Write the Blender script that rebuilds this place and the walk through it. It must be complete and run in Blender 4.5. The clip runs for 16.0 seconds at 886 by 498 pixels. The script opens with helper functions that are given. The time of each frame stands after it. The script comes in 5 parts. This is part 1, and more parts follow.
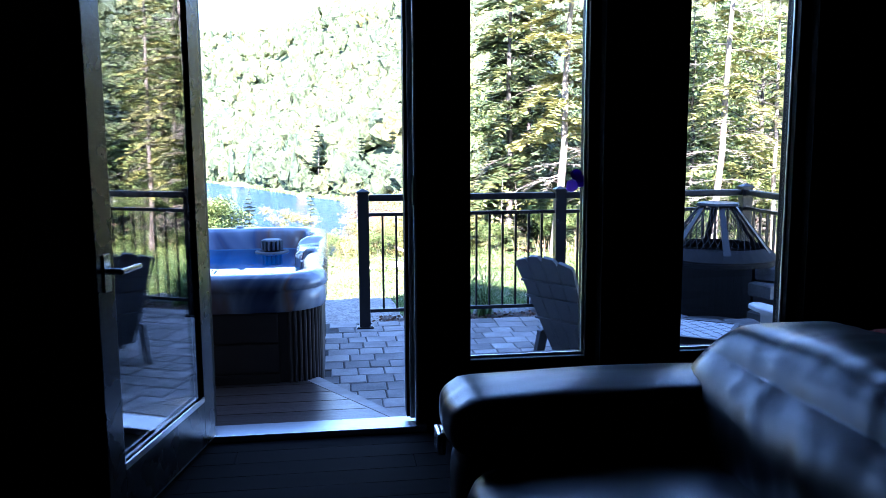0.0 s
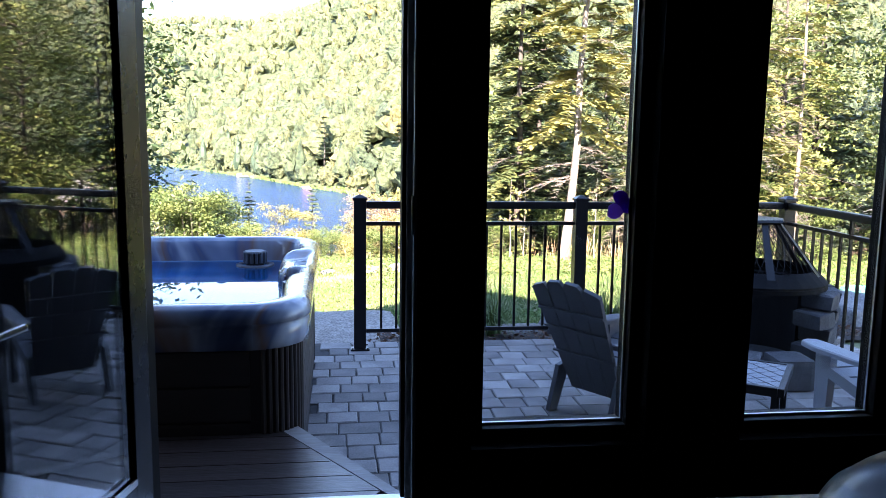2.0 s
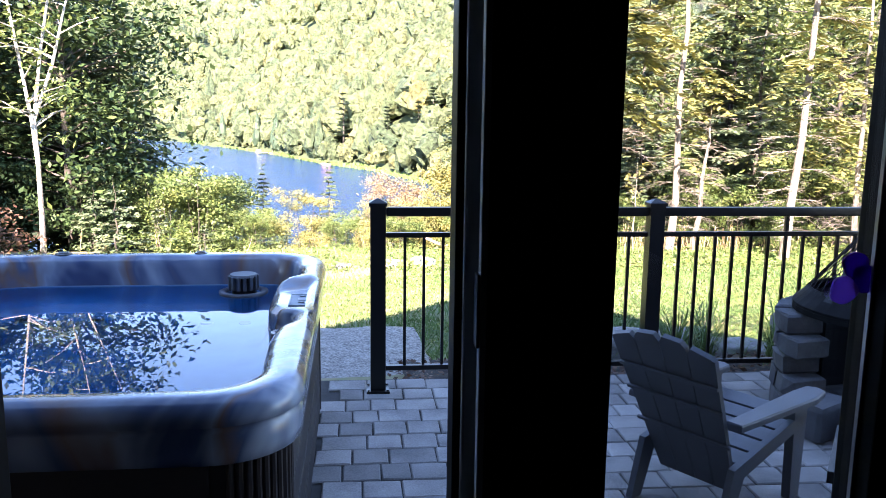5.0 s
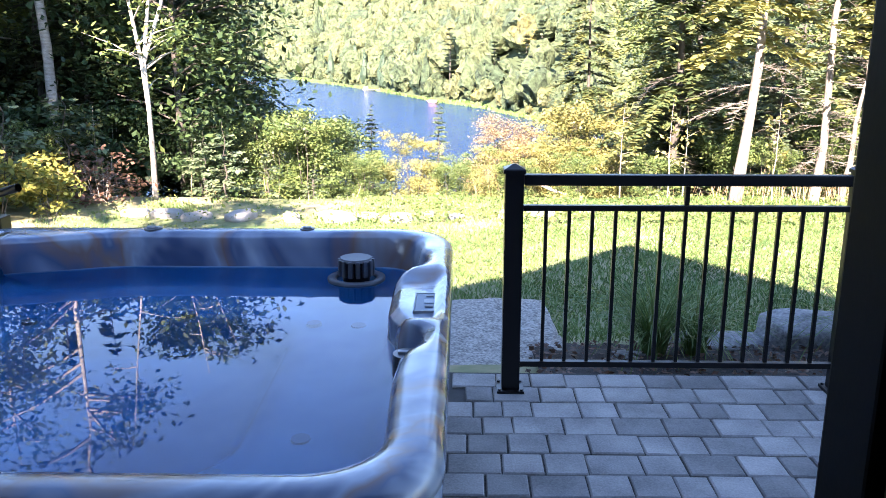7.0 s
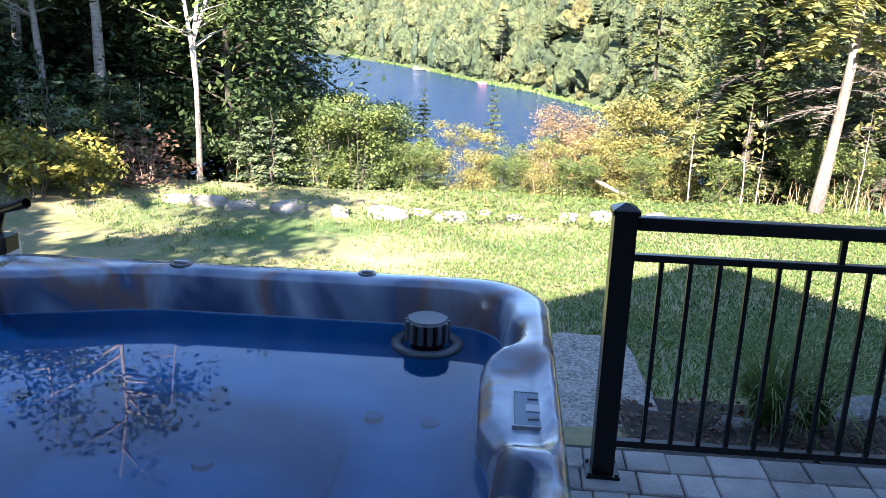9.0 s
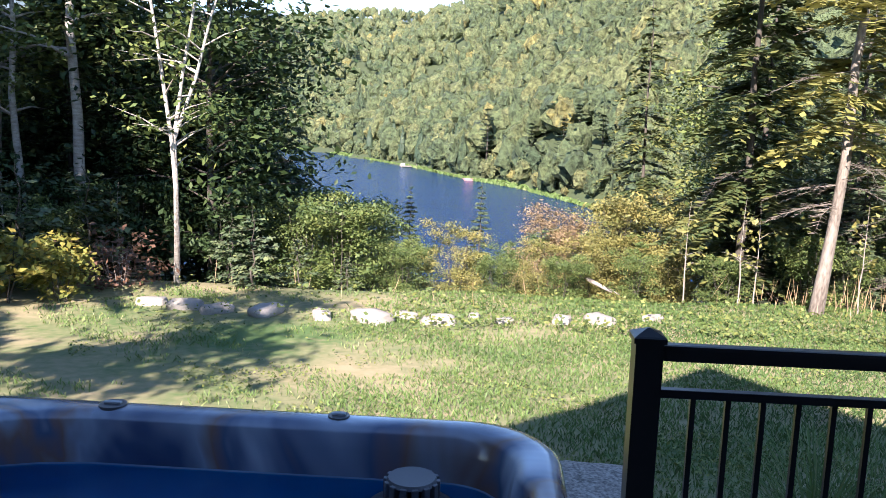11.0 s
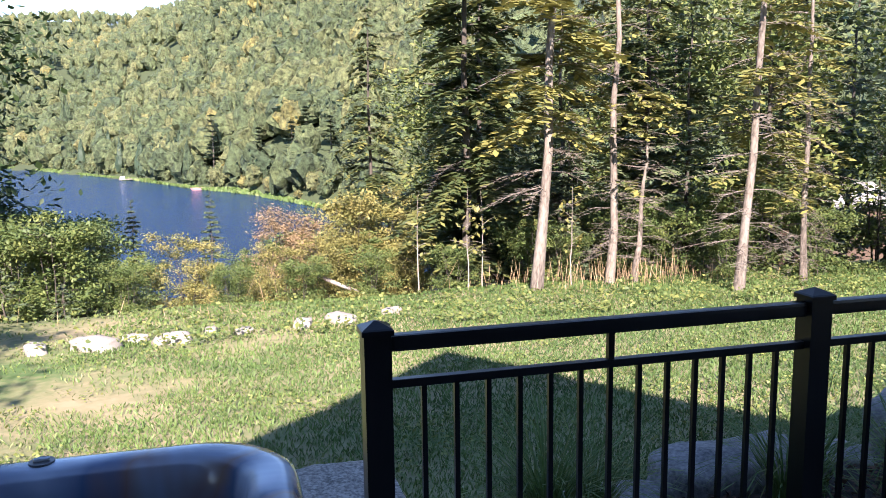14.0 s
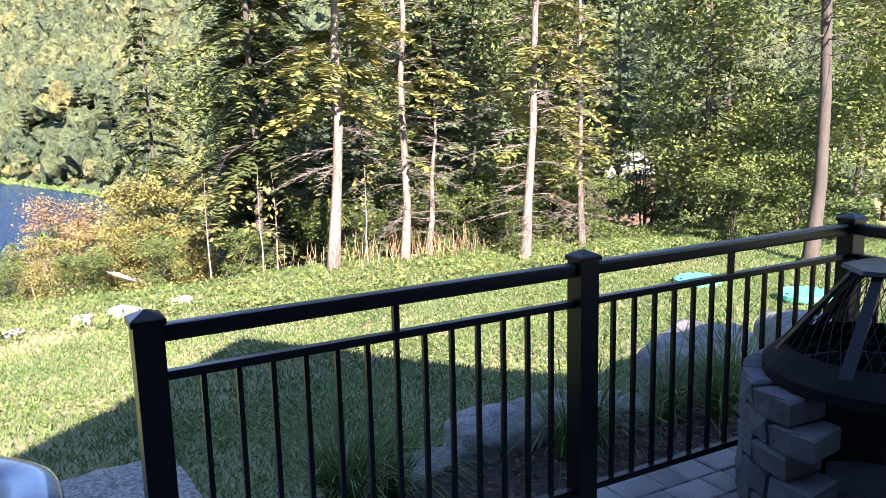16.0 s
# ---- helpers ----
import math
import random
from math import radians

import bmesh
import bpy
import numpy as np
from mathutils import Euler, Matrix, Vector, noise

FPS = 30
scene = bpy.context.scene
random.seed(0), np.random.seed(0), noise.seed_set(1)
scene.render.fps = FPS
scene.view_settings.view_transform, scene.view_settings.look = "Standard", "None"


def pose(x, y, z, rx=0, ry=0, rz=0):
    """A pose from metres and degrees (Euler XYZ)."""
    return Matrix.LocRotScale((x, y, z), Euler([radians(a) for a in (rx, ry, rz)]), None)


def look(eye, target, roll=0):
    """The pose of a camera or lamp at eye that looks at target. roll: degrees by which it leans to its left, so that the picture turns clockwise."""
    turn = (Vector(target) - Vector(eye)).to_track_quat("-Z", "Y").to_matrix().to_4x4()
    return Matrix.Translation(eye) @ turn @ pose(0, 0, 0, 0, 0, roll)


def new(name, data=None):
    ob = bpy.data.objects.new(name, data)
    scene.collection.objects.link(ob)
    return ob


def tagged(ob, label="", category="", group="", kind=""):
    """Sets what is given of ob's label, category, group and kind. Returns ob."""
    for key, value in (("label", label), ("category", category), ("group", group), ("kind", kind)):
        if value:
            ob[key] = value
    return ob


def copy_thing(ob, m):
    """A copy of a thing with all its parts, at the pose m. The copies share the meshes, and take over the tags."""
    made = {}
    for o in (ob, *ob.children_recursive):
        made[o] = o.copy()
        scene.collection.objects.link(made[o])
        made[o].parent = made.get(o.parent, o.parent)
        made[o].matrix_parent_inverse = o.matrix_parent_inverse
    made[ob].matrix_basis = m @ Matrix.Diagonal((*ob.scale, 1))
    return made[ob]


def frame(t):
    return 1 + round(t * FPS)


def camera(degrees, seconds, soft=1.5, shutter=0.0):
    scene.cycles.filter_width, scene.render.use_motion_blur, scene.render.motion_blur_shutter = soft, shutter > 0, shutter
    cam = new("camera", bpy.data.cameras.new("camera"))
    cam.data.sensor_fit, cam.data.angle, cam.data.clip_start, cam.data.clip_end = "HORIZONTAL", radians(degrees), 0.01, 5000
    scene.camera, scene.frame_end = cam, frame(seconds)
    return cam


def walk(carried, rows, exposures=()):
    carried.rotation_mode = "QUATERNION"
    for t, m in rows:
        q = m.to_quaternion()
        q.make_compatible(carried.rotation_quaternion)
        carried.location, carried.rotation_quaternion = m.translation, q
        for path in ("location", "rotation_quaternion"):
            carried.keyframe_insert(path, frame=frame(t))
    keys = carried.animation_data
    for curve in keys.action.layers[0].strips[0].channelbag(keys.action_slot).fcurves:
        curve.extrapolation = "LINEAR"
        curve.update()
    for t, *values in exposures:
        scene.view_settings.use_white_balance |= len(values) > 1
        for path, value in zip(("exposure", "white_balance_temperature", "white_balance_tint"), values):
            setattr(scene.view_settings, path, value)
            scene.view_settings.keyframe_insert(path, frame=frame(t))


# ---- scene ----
cam = camera(56.6, 16.0, soft=0.6)
PATH = [
    (0, (0.551, -3.382, 1.575), (0.82, -1.42, 1.302), -0.3),
    (0.5, (0.6, -3.2, 1.589), (0.868, -1.239, 1.302), -0.1),
    (1, (0.654, -2.999, 1.588), (0.911, -1.036, 1.301), 0.4),
    (1.5, (0.636, -2.818, 1.609), (0.894, -0.856, 1.323), 0.6),
    (2, (0.642, -2.647, 1.625), (0.9, -0.685, 1.337), 0.8),
    (2.5, (0.703, -2.448, 1.644), (0.956, -0.485, 1.354), 0.8),
    (3, (0.725, -2.216, 1.642), (0.957, -0.252, 1.344), 0.8),
    (5.5, (0.681, -1.196, 1.704), (0.879, 0.76, 1.338), 0.7),
    (6, (0.689, -1.013, 1.721), (0.757, 0.947, 1.329), 0.3),
    (6.5, (0.641, -0.799, 1.722), (0.658, 1.155, 1.296), 0.2),
    (7, (0.558, -0.562, 1.724), (0.517, 1.375, 1.229), 0.0),
    (7.5, (0.52, -0.367, 1.738), (0.437, 1.556, 1.198), 0.5),
    (8, (0.455, -0.162, 1.743), (0.319, 1.75, 1.172), 1.3),
    (8.5, (0.364, 0.029, 1.77), (0.223, 1.943, 1.206), 1.8),
    (9, (0.35, 0.208, 1.805), (0.209, 2.128, 1.265), 1.9),
    (9.2, (0.348, 0.25, 1.828), (0.2, 2.18, 1.325), 2.0),
    (11.5, (0.302, 0.792, 1.785), (0.217, 2.767, 1.48), 1.4),
    (12, (0.32, 0.804, 1.782), (0.353, 2.781, 1.481), 1.0),
    (12.5, (0.33, 0.802, 1.781), (0.454, 2.776, 1.484), 0.5),
    (13, (0.345, 0.809, 1.777), (0.588, 2.772, 1.481), -0.0),
    (13.5, (0.365, 0.813, 1.775), (0.743, 2.754, 1.474), -0.4),
    (14, (0.378, 0.787, 1.774), (0.88, 2.699, 1.469), -0.8),
    (14.5, (0.394, 0.804, 1.767), (1.005, 2.682, 1.454), -1.1),
    (15, (0.405, 0.804, 1.76), (1.137, 2.637, 1.432), -1.1),
    (15.5, (0.43, 0.786, 1.76), (1.286, 2.559, 1.412), -1.0),
    (16, (0.453, 0.802, 1.751), (1.399, 2.526, 1.389), -1.4),
]
EXPOSURES = [(0.0, 4.08, 5020, 22), (0.5, 3.88, 5220, 22), (1.5, 3.6, 5820, 22), (3.0, 3.5, 6170, 23), (5.5, 3.5, 6070, 22), (8.0, 3.15, 6070, 18), (9.0, 2.8, 5870, 16), (11.5, 2.02, 5720, 18), (13.0, 2.07, 5770, 20), (14.5, 2.17, 5820, 22), (16.0, 2.55, 5870, 24)]
walk(cam, [(t, look(eye, target, roll)) for t, eye, target, roll in PATH], EXPOSURES)

# ---- world and sun ----
SUN_EL = radians(33.5)
SUN_TRAVEL = Vector((0.191, 0.982, 0)) * math.cos(SUN_EL) + Vector((0, 0, -math.sin(SUN_EL)))
world = bpy.data.worlds.new("sky")
scene.world = world
world.use_nodes = True
wn = world.node_tree
sky = wn.nodes.new("ShaderNodeTexSky")
sky.sky_type, sky.sun_disc, sky.sun_elevation, sky.sun_rotation = "NISHITA", False, SUN_EL, math.pi + 0.192
sky.air_density, sky.dust_density, sky.ozone_density = 1.0, 0.02, 1.3
wn.links.new(sky.outputs[0], wn.nodes["Background"].inputs[0])
wn.nodes["Background"].inputs[1].default_value = 0.075
sun = new("sun", bpy.data.lights.new("sun", "SUN"))
sun.data.energy, sun.data.angle, sun.data.color = 5.0, radians(0.53), (1.0, 0.84, 0.66)
sun.matrix_world = look(-20 * SUN_TRAVEL, (0, 0, 0))


# ---- materials ----
def mat(name, col, rough=0.6, col2=None, scale=6.0, fine=60.0, bump=0.1, metal=0.0, spec=0.5, spread=0.25, stretch=(1, 1, 1), rand=0.0, fine_amt=0.35, coat=0.0):
    """Two colours mixed by coarse and fine noise, with relief."""
    m = bpy.data.materials.new(name)
    m.use_nodes = True
    n, l = m.node_tree.nodes, m.node_tree.links
    b = n["Principled BSDF"]
    col2 = col2 or tuple(c * 0.7 for c in col)
    tc, mp = n.new("ShaderNodeTexCoord"), n.new("ShaderNodeMapping")
    mp.inputs["Scale"].default_value = stretch
    info = n.new("ShaderNodeObjectInfo")
    add = n.new("ShaderNodeVectorMath")
    add.operation = "ADD"
    mul = n.new("ShaderNodeMath")
    mul.operation, mul.inputs[1].default_value = "MULTIPLY", 37.0
    l.new(info.outputs["Random"], mul.inputs[0])
    l.new(tc.outputs["Object"], add.inputs[0])
    l.new(mul.outputs[0], add.inputs[1])
    l.new(add.outputs[0], mp.inputs[0])
    a, f = n.new("ShaderNodeTexNoise"), n.new("ShaderNodeTexNoise")
    a.inputs["Scale"].default_value, a.inputs["Detail"].default_value = scale, 5
    f.inputs["Scale"].default_value, f.inputs["Detail"].default_value = fine, 4
    l.new(mp.outputs[0], a.inputs[0])
    l.new(mp.outputs[0], f.inputs[0])
    mixf = n.new("ShaderNodeMix")
    mixf.inputs[0].default_value = fine_amt
    l.new(a.outputs[0], mixf.inputs[2])
    l.new(f.outputs[0], mixf.inputs[3])
    rmp = n.new("ShaderNodeMapRange")
    rmp.inputs[1].default_value, rmp.inputs[2].default_value = 0.5 - spread, 0.5 + spread
    l.new(mixf.outputs[0], rmp.inputs[0])
    mix = n.new("ShaderNodeMix")
    mix.data_type = "RGBA"
    mix.inputs[6].default_value, mix.inputs[7].default_value = (*col2, 1), (*col, 1)
    l.new(rmp.outputs[0], mix.inputs[0])
    out = mix.outputs[2]
    if rand:
        hsv = n.new("ShaderNodeHueSaturation")
        mr = n.new("ShaderNodeMapRange")
        mr.inputs[3].default_value, mr.inputs[4].default_value = 1 - rand, 1 + rand
        l.new(info.outputs["Random"], mr.inputs[0])
        l.new(mr.outputs[0], hsv.inputs["Value"])
        l.new(out, hsv.inputs["Color"])
        out = hsv.outputs[0]
    l.new(out, b.inputs["Base Color"])
    rr = n.new("ShaderNodeMapRange")
    rr.inputs[3].default_value, rr.inputs[4].default_value = min(1, rough * 1.15), rough * 0.85
    l.new(a.outputs[0], rr.inputs[0])
    l.new(rr.outputs[0], b.inputs["Roughness"])
    b.inputs["Metallic"].default_value, b.inputs["Specular IOR Level"].default_value = metal, spec
    b.inputs["Coat Weight"].default_value = coat
    if bump:
        bp = n.new("ShaderNodeBump")
        bp.inputs["Strength"].default_value, bp.inputs["Distance"].default_value = bump, 0.01
        l.new(mixf.outputs[0], bp.inputs["Height"])
        l.new(bp.outputs[0], b.inputs["Normal"])
    return m


def leaf_mat(name, ramp, rough=0.55, through_light=0.3, noise_scale=1.5):
    """Foliage: the colour goes along a ramp by each leaf's own tint and a coarse noise; some light passes through."""
    m = bpy.data.materials.new(name)
    m.use_nodes = True
    n, l = m.node_tree.nodes, m.node_tree.links
    b, o = n["Principled BSDF"], n["Material Output"]
    at = n.new("ShaderNodeAttribute")
    at.attribute_name = "tint"
    tc, no = n.new("ShaderNodeTexCoord"), n.new("ShaderNodeTexNoise")
    no.inputs["Scale"].default_value = noise_scale
    l.new(tc.outputs["Object"], no.inputs[0])
    mix = n.new("ShaderNodeMix")
    mix.inputs[0].default_value = 0.35
    l.new(at.outputs["Fac"], mix.inputs[2])
    l.new(no.outputs[0], mix.inputs[3])
    cr = n.new("ShaderNodeValToRGB")
    e = cr.color_ramp.elements
    while len(e) < len(ramp):
        e.new(0.5)
    for k, (p, c) in enumerate(ramp):
        e[k].position, e[k].color = p, (*c, 1)
    l.new(mix.outputs[0], cr.inputs[0])
    l.new(cr.outputs[0], b.inputs["Base Color"])
    b.inputs["Roughness"].default_value, b.inputs["Specular IOR Level"].default_value = rough, 0.3
    tr, ms = n.new("ShaderNodeBsdfTranslucent"), n.new("ShaderNodeMixShader")
    l.new(cr.outputs[0], tr.inputs[0])
    ms.inputs[0].default_value = through_light
    l.new(b.outputs[0], ms.inputs[1])
    l.new(tr.outputs[0], ms.inputs[2])
    l.new(ms.outputs[0], o.inputs[0])
    return m


def glass_mat(name, col=(1, 1, 1), ior=1.45, rough=0.0):
    m = bpy.data.materials.new(name)
    m.use_nodes = True
    b = m.node_tree.nodes["Principled BSDF"]
    b.inputs["Base Color"].default_value = (*col, 1)
    b.inputs["Transmission Weight"].default_value, b.inputs["IOR"].default_value, b.inputs["Roughness"].default_value = 1, ior, rough
    return m


M_METAL = mat("black_powder_coat", (0.006, 0.006, 0.007), 0.32, (0.008, 0.008, 0.009), 9, 300, 0.04, spec=0.32)
M_PAVER = mat("paver", (0.39, 0.36, 0.33), 0.85, (0.17, 0.16, 0.15), 4, 110, 0.45, spread=0.17, rand=0.3)
M_JOINT = mat("joint_sand", (0.06, 0.055, 0.05), 0.95, (0.03, 0.03, 0.028), 20, 200, 0.4)
M_SLAB = mat("granite_slab", (0.42, 0.38, 0.33), 0.85, (0.12, 0.11, 0.10), 10, 55, 0.6, spread=0.13, fine_amt=0.75)
M_ROCK = mat("field_stone", (0.34, 0.32, 0.30), 0.85, (0.10, 0.10, 0.10), 6, 45, 0.8, spread=0.15, fine_amt=0.5)
M_PALEROCK = mat("pale_field_stone", (0.38, 0.35, 0.31), 0.85, (0.2, 0.18, 0.155), 4, 40, 0.5)
M_BLOCK = mat("concrete_block", (0.17, 0.17, 0.175), 0.9, (0.06, 0.06, 0.063), 7, 70, 0.6, rand=0.2)
M_SOOT = mat("sooty_steel", (0.016, 0.015, 0.015), 0.75, (0.008, 0.008, 0.008), 8, 90, 0.2, spec=0.15)
M_BARKMULCH = mat("mulch", (0.035, 0.024, 0.018), 0.95, (0.008, 0.006, 0.005), 25, 120, 0.8)
M_DECK = mat("weathered_deck_board", (0.085, 0.060, 0.050), 0.30, (0.03, 0.021, 0.017), 5, 60, 0.35, stretch=(0.25, 3, 3), rand=0.15)
M_DECKPALE = mat("worn_grey_board", (0.42, 0.40, 0.37), 0.55, (0.18, 0.15, 0.13), 5, 50, 0.35, stretch=(0.4, 2, 2))
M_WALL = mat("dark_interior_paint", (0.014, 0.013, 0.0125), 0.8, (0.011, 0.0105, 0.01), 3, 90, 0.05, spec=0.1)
M_SIDING = mat("dark_wood_siding", (0.12, 0.08, 0.055), 0.7, (0.07, 0.045, 0.03), 4, 60, 0.2, stretch=(0.3, 3, 3))
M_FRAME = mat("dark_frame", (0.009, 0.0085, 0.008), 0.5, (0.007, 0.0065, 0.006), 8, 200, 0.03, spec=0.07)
M_DOOR = mat("satin_black_door_paint", (0.012, 0.0115, 0.011), 0.27, (0.009, 0.0085, 0.008), 8, 200, 0.02, spec=0.36)
M_ALU = mat("threshold_aluminium", (0.62, 0.62, 0.63), 0.32, (0.5, 0.5, 0.5), 12, 200, 0.04, metal=0.9, stretch=(0.2, 4, 4))
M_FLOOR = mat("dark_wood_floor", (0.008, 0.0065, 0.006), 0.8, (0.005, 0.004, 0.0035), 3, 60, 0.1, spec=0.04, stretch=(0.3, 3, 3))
M_ROOF = mat("asphalt_shingle", (0.06, 0.055, 0.05), 0.95, (0.03, 0.03, 0.03), 8, 90, 0.5)
M_SKIRT = mat("dark_brown_cabinet", (0.035, 0.025, 0.020), 0.55, (0.018, 0.013, 0.011), 5, 80, 0.15, stretch=(0.4, 0.4, 3))
M_GREYPLASTIC = mat("grey_plastic", (0.115, 0.12, 0.13), 0.5, (0.085, 0.09, 0.10), 4, 160, 0.06)
M_PALEPLASTIC = mat("light_grey_plastic", (0.42, 0.44, 0.46), 0.5, (0.34, 0.36, 0.38), 4, 160, 0.06)
M_STRIP = mat("pale_vinyl_strip", (0.55, 0.53, 0.50), 0.45, (0.42, 0.40, 0.38), 8, 120, 0.03, stretch=(4, 4, 0.3))
M_LEATHER = mat("black_leather", (0.016, 0.018, 0.023), 0.36, (0.012, 0.0135, 0.017), 5, 300, 0.08, spec=0.45, coat=0.08)
M_RED = mat("red_fabric", (0.35, 0.03, 0.03), 0.85, (0.2, 0.02, 0.02), 12, 200, 0.3)
M_CHROME = mat("brushed_nickel", (0.6, 0.6, 0.6), 0.22, (0.5, 0.5, 0.5), 10, 200, 0.02, metal=1.0)
M_WATER = glass_mat("spa_water", (0.06, 0.48, 0.97), 1.33)
M_GLASS = glass_mat("window_glass", (1, 1, 1), 1.52)
M_BARK = mat("grey_bark", (0.26, 0.225, 0.19), 0.9, (0.09, 0.072, 0.058), 3, 16, 1.0, stretch=(2, 2, 0.6), spread=0.13, fine_amt=0.5)
M_DARKBARK = mat("dark_bark", (0.10, 0.085, 0.07), 0.9, (0.04, 0.034, 0.028), 8, 40, 0.8, stretch=(2, 2, 0.5))
M_BIRCHBARK = mat("birch_bark", (0.46, 0.43, 0.385), 0.75, (0.20, 0.175, 0.155), 5, 30, 0.4, stretch=(1.5, 1.5, 5), spread=0.16)
M_DEADWOOD = mat("dead_twig", (0.36, 0.32, 0.28), 0.9, (0.18, 0.15, 0.13), 8, 60, 0.4)
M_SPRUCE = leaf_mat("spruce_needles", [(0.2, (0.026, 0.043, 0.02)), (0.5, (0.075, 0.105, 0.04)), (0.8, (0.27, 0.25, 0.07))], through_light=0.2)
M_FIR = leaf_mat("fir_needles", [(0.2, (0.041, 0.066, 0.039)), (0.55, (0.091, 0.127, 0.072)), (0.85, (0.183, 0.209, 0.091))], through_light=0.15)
M_MAPLE = leaf_mat("maple_leaves", [(0.2, (0.042, 0.078, 0.026)), (0.5, (0.118, 0.162, 0.048)), (0.8, (0.255, 0.27, 0.08))], through_light=0.28)
# darker copy of the leaf greens, with the wood's shade put into the colour
M_DARKLEAF = leaf_mat("shade_darkened_leaves", [(0.2, (0.018, 0.036, 0.015)), (0.55, (0.052, 0.085, 0.028)), (0.85, (0.16, 0.19, 0.055))], through_light=0.2)
M_YELLOW = leaf_mat("turning_leaves", [(0.2, (0.08, 0.12, 0.025)), (0.5, (0.19, 0.20, 0.045)), (0.8, (0.40, 0.29, 0.06))])
M_OLIVE = leaf_mat("olive_leaves", [(0.2, (0.07, 0.088, 0.03)), (0.5, (0.20, 0.20, 0.062)), (0.8, (0.39, 0.32, 0.11))], through_light=0.22)
M_TAN = leaf_mat("tan_leaves", [(0.2, (0.14, 0.10, 0.06)), (0.5, (0.34, 0.25, 0.14)), (0.8, (0.5, 0.36, 0.22))])
M_BROWN = leaf_mat("brown_brush", [(0.2, (0.07, 0.04, 0.025)), (0.5, (0.16, 0.09, 0.06)), (0.8, (0.26, 0.15, 0.10))])
# paled and blued: the haze of distance is put into these leaf colours
M_HILL = leaf_mat("hill_leaves", [(0.08, (0.05, 0.085, 0.052)), (0.4, (0.145, 0.185, 0.082)), (0.62, (0.225, 0.235, 0.10)), (0.82, (0.38, 0.32, 0.09)), (0.95, (0.36, 0.23, 0.15))], through_light=0.08, noise_scale=0.02)
def leafy_shade_relief(m, scale, lo, hi):
    """Fine lit clumps and shaded gaps put into the colour, and relief, for crowns seen from afar."""
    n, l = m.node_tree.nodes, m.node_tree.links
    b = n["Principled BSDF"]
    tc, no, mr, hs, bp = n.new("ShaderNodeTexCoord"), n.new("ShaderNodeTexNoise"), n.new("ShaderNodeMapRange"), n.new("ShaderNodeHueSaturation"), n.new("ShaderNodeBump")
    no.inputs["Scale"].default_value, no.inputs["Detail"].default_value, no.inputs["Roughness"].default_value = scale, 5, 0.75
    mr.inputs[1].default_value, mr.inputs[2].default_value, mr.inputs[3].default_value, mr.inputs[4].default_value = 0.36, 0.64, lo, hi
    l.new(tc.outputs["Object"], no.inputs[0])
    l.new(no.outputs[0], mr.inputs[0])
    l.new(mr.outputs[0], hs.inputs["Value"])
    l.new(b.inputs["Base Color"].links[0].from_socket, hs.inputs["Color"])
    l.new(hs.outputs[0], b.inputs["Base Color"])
    bp.inputs["Strength"].default_value, bp.inputs["Distance"].default_value = 0.9, 1.5
    l.new(no.outputs[0], bp.inputs["Height"])
    l.new(bp.outputs[0], b.inputs["Normal"])


leafy_shade_relief(M_HILL, 0.8, 0.16, 1.12)
M_GRASS = leaf_mat("grass_blades", [(0.15, (0.064, 0.115, 0.034)), (0.5, (0.15, 0.225, 0.064)), (0.85, (0.50, 0.41, 0.25))])
M_LILY = leaf_mat("day_lily_blades", [(0.2, (0.055, 0.1, 0.028)), (0.5, (0.121, 0.19, 0.049)), (0.85, (0.308, 0.28, 0.112))])


# ---- mesh helpers ----
def link(name, me, material=None, parent=None, label=""):
    ob = new(name, me)
    if material:
        me.materials.append(material)
    if parent:
        ob.parent = parent
    if label:
        ob["label"] = label
    return ob


def part(name, bm, material, parent=None, label="", smooth=False):
    """Links a bmesh as one mesh object under a thing."""
    me = bpy.data.meshes.new(name)
    bm.to_mesh(me)
    bm.free()
    if smooth:
        me.polygons.foreach_set("use_smooth", [True] * len(me.polygons))
    return link(name, me, material, parent, label)


def thing(name, m, label, category, group="", kind=""):
    ob = new(name)
    ob.matrix_basis = m
    ob.empty_display_size = 0.1
    return tagged(ob, label, category, group, kind)


def box(bm, lo, hi, bevel=0.0, m=None):
    mm = Matrix.Translation([(a + b) / 2 for a, b in zip(lo, hi)]) @ Matrix.Diagonal([b - a for a, b in zip(lo, hi)] + [1])
    made = bmesh.ops.create_cube(bm, size=1, matrix=(m @ mm) if m else mm)["verts"]
    if bevel:
        edges = {e for v in made for e in v.link_edges}
        bmesh.ops.bevel(bm, geom=list(edges), offset=bevel, segments=2, profile=0.7, affect="EDGES")


def boxes(*specs, bevel=0.0, m=None):
    bm = bmesh.new()
    for lo, hi in specs:
        box(bm, lo, hi, bevel, m)
    return bm


def cyl(bm, at, r1, r2, h, n=16, m=None):
    mm = Matrix.Translation((at[0], at[1], at[2] + h / 2))
    bmesh.ops.create_cone(bm, cap_ends=True, segments=n, radius1=r1, radius2=r2, depth=h, matrix=(m @ mm) if m else mm)


def loft(rings, close=True, caps=(False, False)):
    """A mesh through rings of equally many points."""
    bm = bmesh.new()
    vs = [[bm.verts.new(p) for p in r] for r in rings]
    n = len(vs[0])
    for a, b in zip(vs, vs[1:]):
        for i in range(n if close else n - 1):
            j = (i + 1) % n
            bm.faces.new((a[i], a[j], b[j], b[i]))
    if caps[0]:
        bm.faces.new(vs[0][::-1])
    if caps[1]:
        bm.faces.new(vs[-1])
    bmesh.ops.recalc_face_normals(bm, faces=bm.faces)
    return bm


